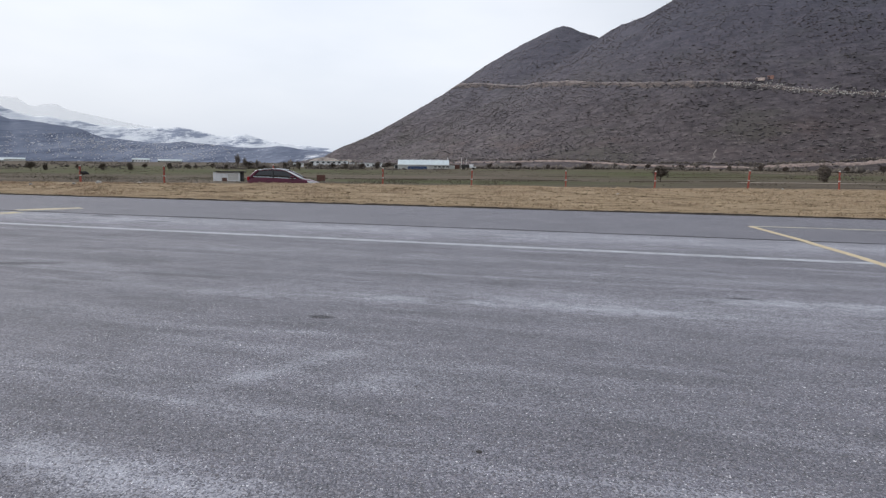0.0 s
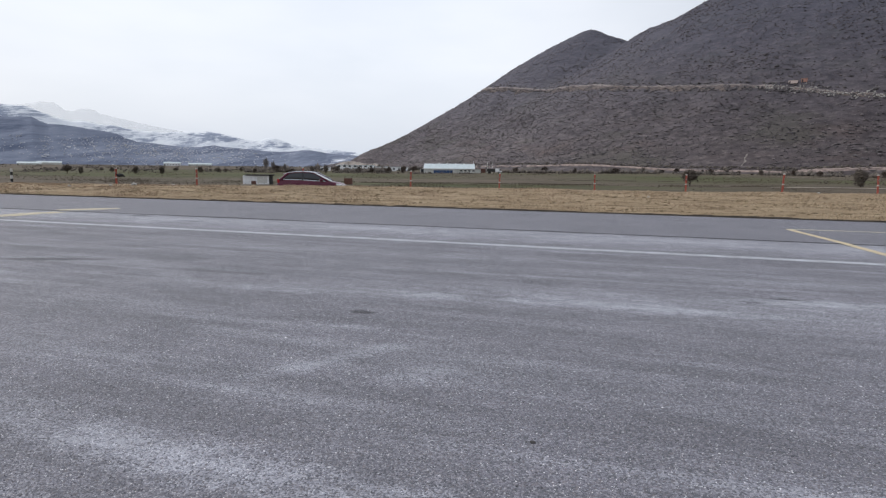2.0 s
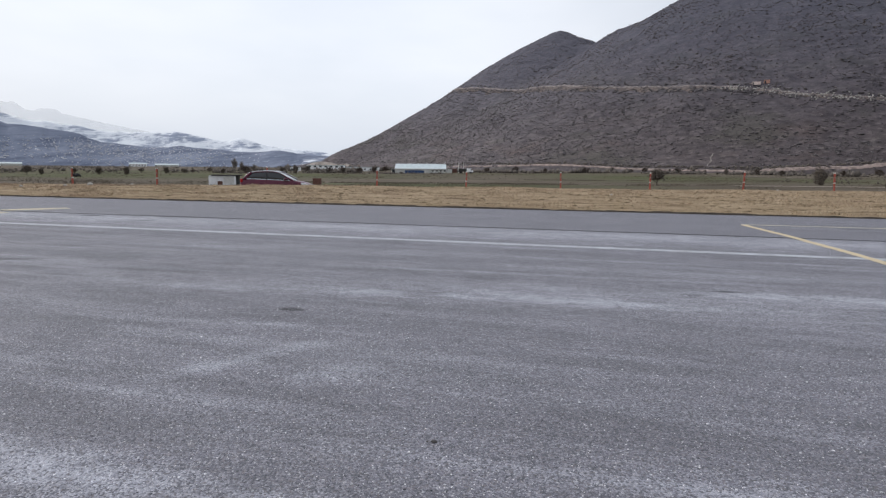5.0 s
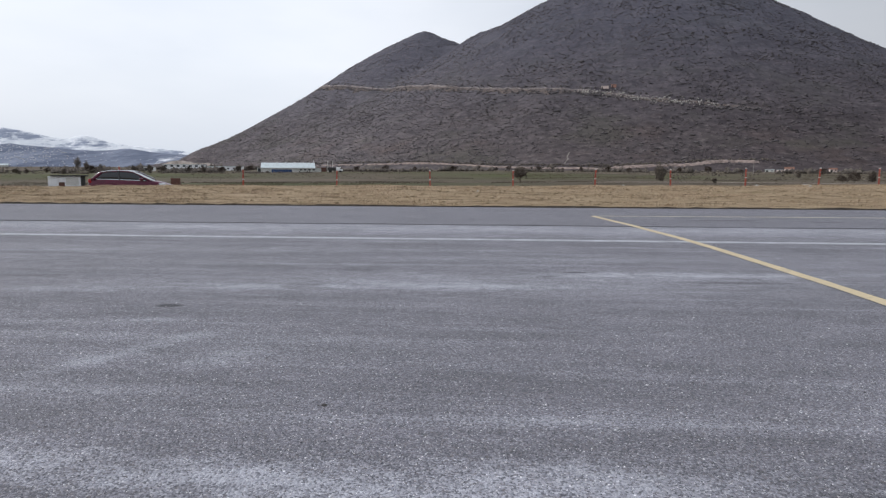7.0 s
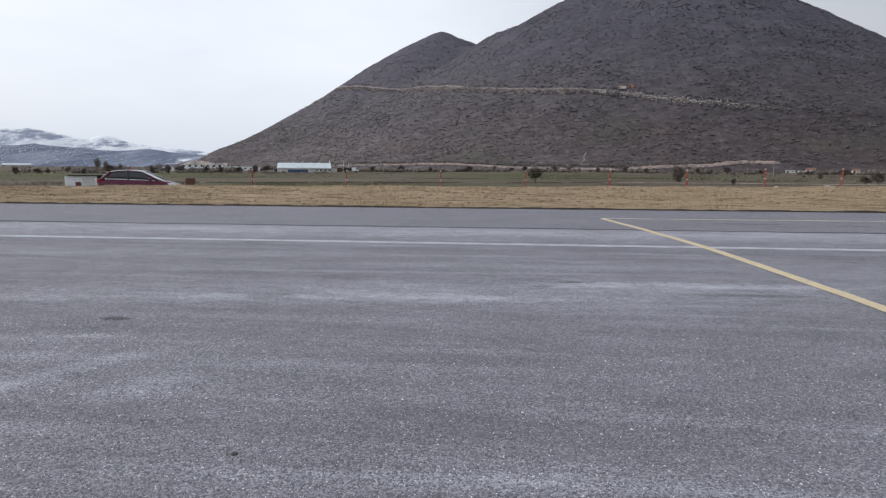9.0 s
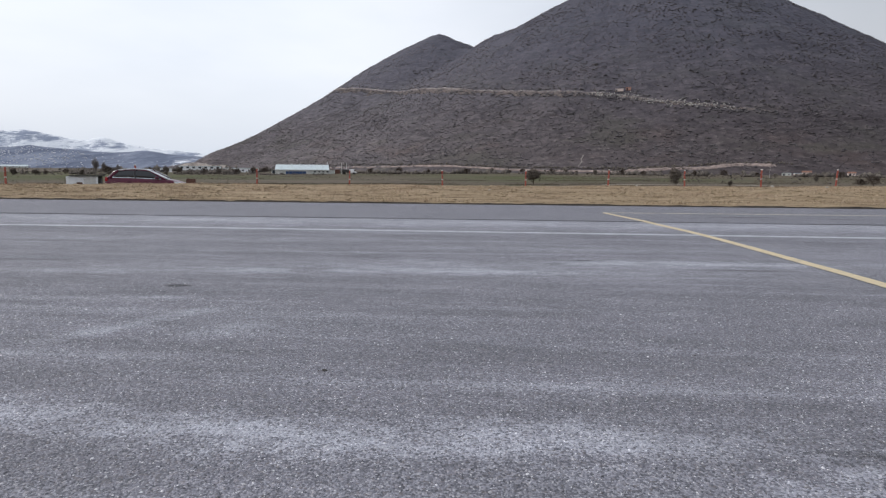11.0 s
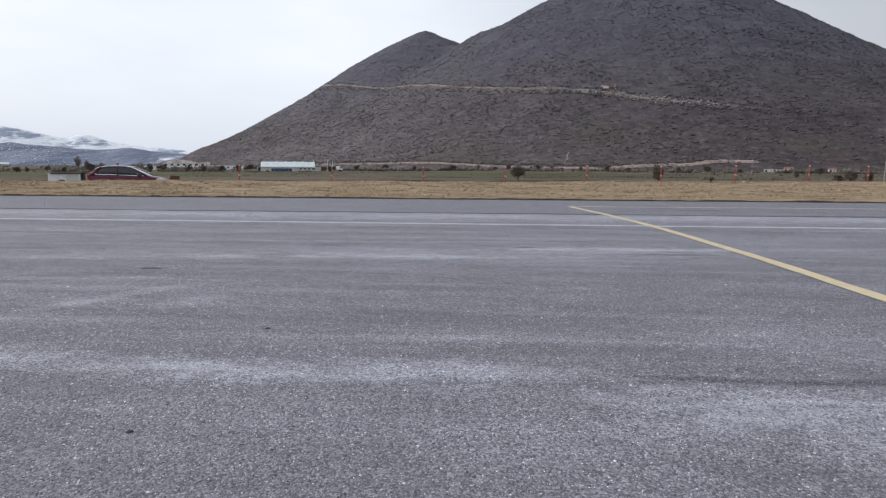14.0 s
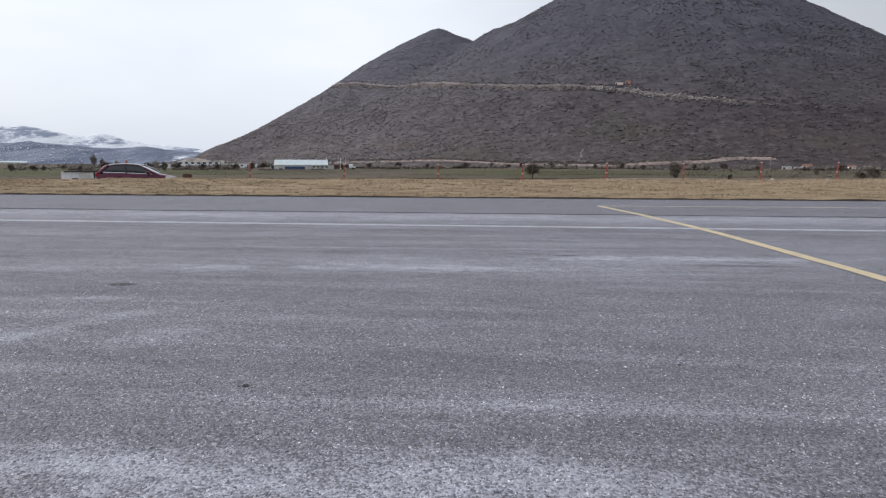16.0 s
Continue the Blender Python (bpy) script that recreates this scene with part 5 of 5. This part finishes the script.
block(27.9, 452, 4, 4, 1.6, -20, "small cream hut with tiled roof below the hill", 1, 2, M_CREAM, name="house", sink=0.0)
block(10.1, 626, 7, 5, 2.3, -10, "low cream house with a pale flat roof beside the hill track", 0, 0, M_CREAM, "house", 0.3)
block(10.85, 628, 4.5, 4, 2.7, -10, "small orange outbuilding beside the hill track", 0, 0, M_ORANGEWALL, "house", 0.3)
block(-52.5, 880, 24, 9, 2.2, 50, "long white plastic-covered greenhouse across the plain", 0, 1, M_OFFWALL, sink=0.4, name="greenhouse")
block(-51.2, 1020, 30, 9, 2.6, 50, "long white plastic-covered greenhouse across the plain", 0, 1, M_OFFWALL, sink=0, name="greenhouse")
block(-40.2, 950, 30, 9, 1.9, 38, "long white shed across the plain", 1, 1, M_OFFWALL, sink=0)
block(-42.4, 930, 21, 8, 3.6, 40, "white farm building across the plain", 1, 1, sink=0)


def service_truck():
    x, y = spot_at(-14.2, 335)
    z = ground_z(x, y)
    root = empty("service_truck", pose(x, y, z, 0, 0, 5) @ Matrix.Diagonal((1.35, 1.35, 1.35, 1)), "small white truck with a thin mast beside the hangar", "truck")
    part("cargo_box", boxed(-2.6, 0.6, -1, 1, 0.75, 1.9, 0.05), M_TAR, root, "dark grey cargo box")
    part("cab", boxed(0.65, 2.3, -0.95, 0.95, 0.55, 1.95, 0.2), M_LIME, root, "white cab", True)
    part("bonnet", boxed(2.2, 3.1, -0.9, 0.9, 0.55, 1.15, 0.12), M_LIME, root, "", True)
    part("windscreen", boxed(2.2, 2.33, -0.8, 0.8, 1.2, 1.75, 0.03), M_DARKWIN, root)
    for wx in (-1.8, 2.2):
        for wy in (-0.9, 0.9):
            bm = bmesh.new()
            tube(bm, (wx, wy - 0.12, 0.4), (wx, wy + 0.12, 0.4), 0.4, 0.4, 14)
            part("wheel", bm, M_RUBBER, root)
    for mx in (-2.9, -1.0):
        bm = bmesh.new()
        tube(bm, (mx, 1.2, 0), (mx, 1.2, 4.4), 0.15, 0.09, 6)
        part("mast", bm, M_POSTWHITE, root, "thin pale mast")


service_truck()


def power_pole(az, r, h):
    x, y = spot_at(az, r)
    z = ground_z(x, y)
    root = empty("power_pole", pose(x, y, z, 0, 1, 20), "thin pale power pole standing in the fields", "pole")
    bm = bmesh.new()
    tube(bm, (0, 0, -0.3), (0, 0, h), 0.07, 0.045, 8)
    part("shaft", bm, M_CONCRETE, root)
    part("crossarm", boxed(-0.2, 0.2, -0.04, 0.04, h - 0.3, h - 0.22, 0.01), M_CONCRETE, root)


power_pole(31.6, 120, 4.2)
power_pole(-3.0, 380, 6.0)
power_pole(22.3, 300, 5.0)


def slab_block():
    x, y = spot_at(26.6, 104)
    z = ground_z(x, y)
    ob = part("concrete_slab", boxed(-1.3, 1.3, -0.5, 0.5, -0.1, 0.5, 0.06), M_STONE)
    ob.matrix_world = pose(x, y, z, 0, 8, 20)
    tagged(ob, "tilted pale concrete slab lying in the field", "concrete slab")


slab_block()


# ---------------------------------------------------------------- rocks on the bank
def rock(x, y, size, seed, label):
    bm = bmesh.new()
    bmesh.ops.create_icosphere(bm, subdivisions=2, radius=size)
    for v in bm.verts:
        n = noise.noise(v.co / size * 1.3 + Vector((seed, 0, 0)))
        v.co *= 1 + 0.35 * n
        v.co.z *= 0.7
    ob = part("rock", bm, M_STONE)
    ob.matrix_world = pose(x, y, ground_z(x, y) + size * 0.35, 0, 0, seed * 40)
    tagged(ob, label, "rock", "rocks on the grass bank")


for k, (az, r, size) in enumerate(((-45.7, 40.0, 0.20), (-42.7, 40.5, 0.16), (-47.4, 39.6, 0.13), (-50.3, 40, 0.12), (-41.9, 40.6, 0.11), (-0.5, 29.0, 0.07), (23.2, 43, 0.16), (12.5, 40, 0.10), (27.0, 44.5, 0.12))):
    rx, ry = spot_at(az, r, 0.6, 0.2)
    rock(rx, ry, size * 0.75, k + 1, "pale rounded rock lying in the dry grass")


# ---------------------------------------------------------------- trees
def crown_mesh(h, w, base, n, kind, seed):
    """Small ragged leaf and twig clumps filling an uneven crown."""
    rng = np.random.default_rng(seed)
    lobes = rng.normal(0, 1, (9, 3))
    lobes /= np.linalg.norm(lobes, axis=1)[:, None]
    lobe_r = rng.uniform(0.45, 1.1, 9)
    d = rng.normal(0, 1, (n, 3))
    d /= np.linalg.norm(d, axis=1)[:, None]
    near = np.argmax(d @ lobes.T, 1)
    rad = lobe_r[near] * rng.uniform(0.2, 1.0, n) ** 0.5
    shape = np.array([w / 2, w / 2, (h - base) / 2])
    c = d * rad[:, None] * shape + np.array([0, 0, base + (h - base) / 2])
    s = h * (0.034 if kind == "evergreen" else 0.03) * rng.uniform(0.6, 1.5, n)
    lump = None
    if kind == "evergreen":
        m = n // 2
        lump = clumps(c[:m], s[:m], 0.8, seed + 1, 0.7)
        far = rng.uniform(0.75, 1.12, n)
        c = d * (lobe_r[near] * far)[:, None] * shape + np.array([0, 0, base + (h - base) / 2])
    # twigs: thin crossed slivers pointing outward and up
    up = d * np.array([1, 1, 0.5]) + np.array([0, 0, 0.6 if kind != "poplar" else 1.8]) + rng.normal(0, 0.3, (n, 3))
    up /= np.linalg.norm(up, axis=1)[:, None]
    sd = np.cross(up, rng.normal(0, 1, (n, 3)))
    sd /= np.linalg.norm(sd, axis=1)[:, None]
    ln = h * rng.uniform(0.05, 0.13, n)[:, None]
    wd = h * rng.uniform(0.004, 0.010, n)[:, None]
    v = np.stack([c - sd * wd, c + sd * wd, c + up * ln + sd * wd * 0.3], 1).reshape(-1, 3)
    tri = np.arange(3 * n).reshape(-1, 3)
    if lump is None:
        return v, tri
    return np.concatenate([lump[0], v]), np.concatenate([lump[1], tri + len(lump[0])])


def make_tree(kind, h, w, base, n, seed, label, m):
    root = empty("tree", m, label, "tree")
    rnd = random.Random(seed)
    bm = bmesh.new()
    lean = Vector((rnd.uniform(-0.04, 0.04) * h, rnd.uniform(-0.04, 0.04) * h, 0))
    tube(bm, (0, 0, -0.15), lean * 0.5 + Vector((0, 0, base)), h * 0.032, h * 0.024, 8)
    tube(bm, lean * 0.5 + Vector((0, 0, base)), lean + Vector((0, 0, h * 0.85)), h * 0.024, h * 0.006, 7)
    bark = M_PALETWIG if kind == "poplar" else M_BARK
    part("trunk", bm, bark, root)
    bm = bmesh.new()
    for k in range(14):
        a = rnd.uniform(0, 6.28)
        z0 = base * 0.9 + (h * 0.75 - base) * k / 14
        reach = w * 0.42 * math.sin(math.pi * (0.25 + 0.65 * k / 14)) * rnd.uniform(0.7, 1.1)
        lift = reach * (0.7 if kind != "poplar" else 2.2)
        tube(bm, (lean.x * 0.5, lean.y * 0.5, z0), (lean.x + reach * math.cos(a), lean.y + reach * math.sin(a), z0 + lift), h * 0.011, h * 0.003, 5)
    part("limbs", bm, bark, root)
    v, f = crown_mesh(h, w, base, n, kind, seed)
    part("crown", mesh_of("crown", v, f, {"evergreen": M_EVER, "poplar": M_PALETWIG}.get(kind, M_TWIG)), None, root, "dense dark twigs" if kind == "evergreen" else "bare winter twigs")
    return root


def tree_pose(az, r, s=1.0, turn=0.0, squash=1.0):
    x, y = spot_at(az, r)
    return pose(x, y, ground_z(x, y) - 0.05, 0, 0, turn) @ Matrix.Diagonal((s, s, s * squash, 1))


ever = make_tree("evergreen", 4.7, 4.6, 0.7, 900, 3, "round dark leafless tree standing alone in the field", tree_pose(2.80, 150, 0.86))
bare = make_tree("bare", 5.0, 4.6, 0.4, 2600, 5, "bare winter tree at the field edge", tree_pose(1.75, 372, 0.85))
popl = make_tree("poplar", 8.0, 3.4, 0.6, 900, 7, "tall bare poplar at the field edge", tree_pose(-34.8, 330, 1.0))
dense = make_tree("evergreen", 5.2, 4.2, 0.3, 900, 11, "dense dark tree at the field edge", tree_pose(15.1, 172, 0.92))
spread = make_tree("bare", 4.6, 6.4, 0.4, 3000, 13, "spreading bare tree at the field edge", tree_pose(-33.9, 300, 0.95))
_rt = random.Random(21)
WEST_TREES = ((-50.1, 280, 1.15, ever), (-49.2, 285, 0.8, dense), (-47.0, 290, 0.8, bare), (-45.3, 285, 0.95, dense), (-43.3, 280, 1.05, dense), (-42.2, 320, 0.9, bare), (-40.3, 300, 1.0, dense),
                       (-38.9, 290, 0.9, ever), (-38.2, 310, 0.8, bare), (-36.9, 330, 0.9, bare), (-35.8, 300, 0.7, dense), (-34.2, 335, 1.05, popl), (-33.2, 332, 0.9, popl),
                       (-32.6, 305, 0.8, bare), (-30.8, 310, 0.75, dense), (-29.6, 300, 0.85, dense), (-28.6, 310, 0.9, ever), (-26.6, 320, 0.9, bare), (-25.4, 325, 0.85, dense), (-24.0, 320, 0.9, bare),
                       (-22.6, 330, 1.0, dense), (-21.6, 340, 1.0, bare))
EAST_TREES = ((-12.2, 360, 1.0, bare), (-9.6, 390, 1.1, spread), (-6.9, 380, 1.0, bare), (-3.3, 370, 1.1, spread), (-1.0, 390, 0.9, dense), (0.6, 380, 0.9, bare),
                       (4.4, 375, 1.0, spread), (6.6, 385, 0.8, bare), (8.3, 380, 0.9, dense), (10.6, 350, 0.9, bare), (12.4, 360, 0.8, spread), (16.6, 350, 0.95, bare), (18.9, 370, 1.1, spread), (19.4, 150, 0.35, dense), (21.4, 350, 0.8, bare),
                       (25.6, 240, 0.55, dense), (27.2, 300, 0.9, spread), (28.6, 170, 0.7, bare), (29.4, 175, 0.75, spread), (30.5, 190, 0.8, dense), (32.0, 230, 0.9, bare), (33.6, 220, 0.9, spread))
for az, r, s, proto in WEST_TREES + EAST_TREES:
    copy_thing(proto, tree_pose(az, r, s * (0.78 if az < -31 else 1.0 if az < -20 else 0.9), _rt.uniform(0, 360), _rt.uniform(0.85, 1.1)))


def hedges():
    """Low bare brush along field edges and at the hill's foot."""
    rng = np.random.default_rng(12)
    cs, rs = [], []
    line = []
    for az0, az1, r0, r1, n, lo, hi in ((-37, 36, 385, 455, 7800, 0.3, 1.0), (-54, -37, 385, 455, 700, 0.2, 0.6), (-37, -14, 300, 345, 1300, 0.12, 0.5), (-56, -37, 300, 345, 500, 0.1, 0.3), (-56, -30, 500, 900, 2000, 0.2, 0.7), (12, 36, 190, 390, 1100, 0.1, 0.4), (-31, -19, 480, 510, 900, 0.8, 1.9), (-37, -21, 335, 372, 2600, 0.4, 1.3), (-53, -37, 345, 420, 500, 0.25, 0.7), (-17, 11, 372, 388, 800, 0.5, 1.5), (11, 36, 372, 396, 1200, 0.5, 1.5)):
        a = rng.uniform(az0, az1, n)
        keep = fbm(a * 0.9, a * 0 + r0, 5, 3) + rng.uniform(-0.5, 0.5, n) > -0.05
        a = np.radians(a[keep])
        r = rng.uniform(r0, r1, len(a))
        x, y = r * np.sin(a), r * np.cos(a)
        z = np.maximum(land(x, y), np.where(y > 380, hill(x, y), -99))
        s = rng.uniform(lo, hi, len(a)) * (0.7 + 0.8 * rng.random(len(a)) ** 3)
        cs.append(np.stack([x, y, z + s * 0.5], 1))
        rs.append(s)
    # dark brush along the top of the soil banks
    for k in range(900):
        az = rng.uniform(-16, 24)
        x, y = foot_of(az, np.interp(az, [-16, -5.6, 0.1, 10.8, 15, 19.7, 24], [.0085, .012, .0078, .0062, .0095, .0145, .014]) + rng.uniform(0.002, 0.0045))
        s = rng.uniform(0.3, 0.9)
        line.append((x, y, ground_z(x, y) + s * 0.4, s))
    line = np.array(line)
    cs.append(line[:, :3])
    rs.append(line[:, 3])
    v, f = tufts(np.concatenate(cs), np.concatenate(rs), 1.0, 19, 0.7)
    tagged(new("hedgerow", mesh_of("hedgerow", v, f, M_BRUSH)), "bare brown hedges and brush along the fields", "hedge", kind="stuff")


hedges()


def field_tussocks():
    """Low rough tussocks and brush all over the fields."""
    rng = np.random.default_rng(33)
    n = 16000
    a = rng.uniform(-54, 38, n)
    r = np.sqrt(rng.uniform(95 ** 2, 380 ** 2, n))
    patch = fbm(a * 0.25, r / 45, 23, 3) + rng.uniform(-0.5, 0.5, n)
    keep = patch > np.where(a > 12, -0.15, 0.25)
    a, r = np.radians(a[keep]), r[keep]
    x, y = r * np.sin(a), r * np.cos(a)
    s = rng.uniform(0.10, 0.26, len(a)) * np.clip(r / 200, 0.7, 1.4)
    v, f = tufts(np.stack([x, y, land(x, y) + s * 0.1], 1), s, 0.55, 3, 0.7)
    tagged(new("field_tussocks", mesh_of("field_tussocks", v, f, scrub("brown_tussock", (0.065, 0.056, 0.038), (0.145, 0.122, 0.086)))), "rough brown tussocks and brush in the fields", "tussocks", kind="stuff")


field_tussocks()


def ditch_growth():
    """Dark rank growth along the field ditches."""
    rng = np.random.default_rng(41)
    cs, rs = [], []
    for a, b, n in (((-62, 128), (40, 166), 2600), ((-30, 205), (70, 214), 1300), ((-110, 150), (-62, 128), 900), ((60, 178), (150, 190), 900)):
        u = rng.random(n)
        x = a[0] + (b[0] - a[0]) * u + rng.normal(0, 0.5, n)
        y = a[1] + (b[1] - a[1]) * u + 2.5 * vnoise(u * 9, u * 0, 4) + rng.normal(0, 0.45, n)
        keep = vnoise(u * 26, u * 0 + n, 6) > -0.45
        s = rng.uniform(0.07, 0.20, n)
        cs.append(np.stack([x, y, land(x, y) + s * 0.3], 1)[keep])
        rs.append(s[keep])
    v, f = tufts(np.concatenate(cs), np.concatenate(rs), 0.9, 23, 0.6)
    tagged(new("ditch_growth", mesh_of("ditch_growth", v, f, scrub("rank_weeds", (0.060, 0.052, 0.037), (0.125, 0.106, 0.075)))), "dark rank weeds along the field ditches", "weeds", kind="stuff")


ditch_growth()


def far_village():
    """Small pale houses scattered over the foothills, a few metres each and far too many to pick apart."""
    rng = np.random.default_rng(17)
    v, f = [], []
    for k in range(1100):
        deg = float(rng.normal(-44.5, 5.5))
        if not -56 < deg < -30:
            continue
        top = float(np.interp(deg, [-53, -51, -48.5, -46.4, -45, -42, -39, -34, -30], [.066, .058, .054, .0486, .0383, .0332, .036, .028, .029])) * 2900
        s = float(np.clip(rng.beta(2.2, 1.7) * min(1.0, 128.0 / top), 0.06, 0.92))
        r, az = 2480 + 420 * s - 6, radians(deg)
        x, y, z = r * math.sin(az), r * math.cos(az), 5 + (top - 5) * s
        w, d, h = rng.uniform(0.6, 2.4), rng.uniform(1, 2), rng.uniform(0.4, 1.0)
        if rng.random() < 0.07:
            w = rng.uniform(6, 12)
        b = len(v)
        v += [(x + sx * w, y + sy * d, z + q * h) for q in (-1, 1) for sx, sy in ((-1, -1), (1, -1), (1, 1), (-1, 1))] + [(x - w, y, z + h * 1.7), (x + w, y, z + h * 1.7)]
        f += [tuple(b + i for i in q) for q in ((0, 1, 5, 4), (1, 2, 6, 5), (2, 3, 7, 6), (3, 0, 4, 7), (4, 5, 9, 8), (6, 7, 8, 9), (5, 6, 9), (7, 4, 8))]
    tagged(new("far_village", mesh_of("far_village", v, f, simple("distant_walls", (0.68, 0.67, 0.70), 0.9, vary=0.45, scale=0.02))), "pale houses of a village on the foothills", "village", kind="stuff")


far_village()


def slivers(x, y, z, h, w, lean, rng):
    """Upright grass blades, one thin triangle each."""
    n = len(x)
    a = rng.uniform(0, 2 * math.pi, n)
    s = np.stack([np.cos(a), np.sin(a), np.zeros(n)], 1)
    t = np.stack([rng.normal(0, lean, n), rng.normal(0, lean, n), np.ones(n)], 1)
    b = np.stack([x, y, z], 1)
    v = np.stack([b - s * w[:, None], b + s * w[:, None], b + t * h[:, None]], 1).reshape(-1, 3)
    return v, np.arange(3 * n).reshape(-1, 3)


def bank_grass():
    rng = np.random.default_rng(2)
    n = 190000
    x = rng.uniform(-46, 38, n)
    c = crest_y(x)
    y = EDGE + 0.05 + rng.beta(1.0, 1.0, n) * (c + 1.6 - EDGE)
    keep = fbm(x / 0.9, y / 0.7, 3, 3) + rng.uniform(-0.9, 0.9, n) > -0.1
    x, y = x[keep], y[keep]
    h = rng.uniform(0.025, 0.07, len(x)) * (1 + 0.8 * np.clip(fbm(x / 2, y / 1.5, 8, 2), -0.6, 1))
    v, f = slivers(x, y, land(x, y) - 0.01, h, rng.uniform(0.008, 0.020, len(x)), 0.9, rng)
    tagged(new("dry_grass", mesh_of("dry_grass", v, f, M_BLADES)), "short dry straw-coloured grass on the bank", "grass", kind="stuff")


bank_grass()


def grass_clumps():
    """Matted brown tussocks lying in the dry grass."""
    rng = np.random.default_rng(27)
    n = 9000
    x = rng.uniform(-46, 38, n)
    y = EDGE + 0.3 + rng.random(n) * (crest_y(x) + 0.6 - EDGE)
    keep = fbm(x / 3.0, y / 0.8, 29, 3) + rng.uniform(-0.5, 0.5, n) > 0.2
    x, y = x[keep], y[keep]
    s = rng.uniform(0.05, 0.13, len(x))
    v, f = tufts(np.stack([x, y, land(x, y) + s * 0.06], 1), s, 0.30, 31, 0.6)
    tagged(new("grass_clumps", mesh_of("grass_clumps", v, f, scrub("matted_brown_grass", (0.20, 0.148, 0.094), (0.44, 0.34, 0.225)))), "matted brown grass tussocks on the bank", "tussocks", kind="stuff")


grass_clumps()


def field_brush():
    """Thin grey weeds in the field behind the bank."""
    rng = np.random.default_rng(6)
    n = 26000
    az = rng.uniform(-52, 36, n)
    r = np.sqrt(rng.uniform(85 ** 2, 150 ** 2, n))
    keep = fbm(az * 0.35, r / 25, 14, 3) + rng.uniform(-0.6, 0.6, n) > np.where(az < -5, 0.1, 0.75)
    a, r = np.radians(az[keep]), r[keep]
    x, y = r * np.sin(a), r * np.cos(a)
    v, f = slivers(x, y, land(x, y) - 0.02, rng.uniform(0.12, 0.5, len(x)), rng.uniform(0.015, 0.04, len(x)), 0.6, rng)
    tagged(new("tall_weeds", mesh_of("tall_weeds", v, f, scrub("dead_weed_stems", (0.075, 0.064, 0.047), (0.155, 0.13, 0.098)))), "tall grey-brown dead weeds in the field", "weeds", kind="stuff")


field_brush()


# ---------------------------------------------------------------- loose stones on the tarmac
M_CHIP = tarmac("bare_stone_chips", 0.205, 1.1, True)


def stone_chips():
    rng = np.random.default_rng(9)
    n = 120000
    x = rng.uniform(-3.6, 4.6, n)
    y = 0.4 + rng.beta(1.0, 1.6, n) * 5.2
    r = rng.uniform(0.0022, 0.0052, n) * (1 + 0.7 * (rng.random(n) > 0.95))
    a = rng.uniform(0, 6.28, n)[:, None] + np.array([0, 1.57, 3.14, 4.71])[None] + rng.uniform(-0.4, 0.4, (n, 4))
    rr = r[:, None] * rng.uniform(0.7, 1.3, (n, 4))
    ring = np.stack([x[:, None] + rr * np.cos(a), y[:, None] + rr * np.sin(a), np.full((n, 4), -0.001)], -1)
    top = ring.copy()
    top[..., :2] = (top[..., :2] + 0.6 * np.stack([x, y], 1)[:, None, :]) / 1.6
    top[..., 2] = (r * rng.uniform(0.25, 0.6, n))[:, None]
    v = np.concatenate([ring, top], 1)
    q = np.array([(0, 1, 5, 4), (1, 2, 6, 5), (2, 3, 7, 6), (3, 0, 4, 7), (4, 5, 6, 7)])
    f = (q[None] + (np.arange(n) * 8)[:, None, None]).reshape(-1, 4)
    tagged(new("stone_chips", mesh_of("stone_chips", v.reshape(-1, 3), f, M_CHIP)), "coarse stone chips standing out of the worn tarmac", "stone chips", kind="stuff")


stone_chips()
M_PEBBLE = simple("dark_pebble", (0.06, 0.054, 0.052), 0.8, vary=0.3, scale=40)
for k, (x, y, s) in enumerate(((0.017, 2.87, 0.013), (0.047, 1.275, 0.010), (-0.015, 2.865, 0.005), (2.1, 3.4, 0.006), (-0.9, 4.6, 0.007))):
    bm = bmesh.new()
    bmesh.ops.create_icosphere(bm, subdivisions=2, radius=s)
    for v in bm.verts:
        v.co *= 1 + 0.3 * noise.noise(v.co / s + Vector((k * 3.1, 0, 0)))
        v.co.x *= 1.3
        v.co.z *= 0.5
    ob = part("pebble", bm, M_PEBBLE)
    ob.matrix_world = pose(x, y, s * 0.3, 0, 0, 50 * k)
    tagged(ob, "small dark pebble lying on the tarmac", "pebble", "pebbles on the tarmac")
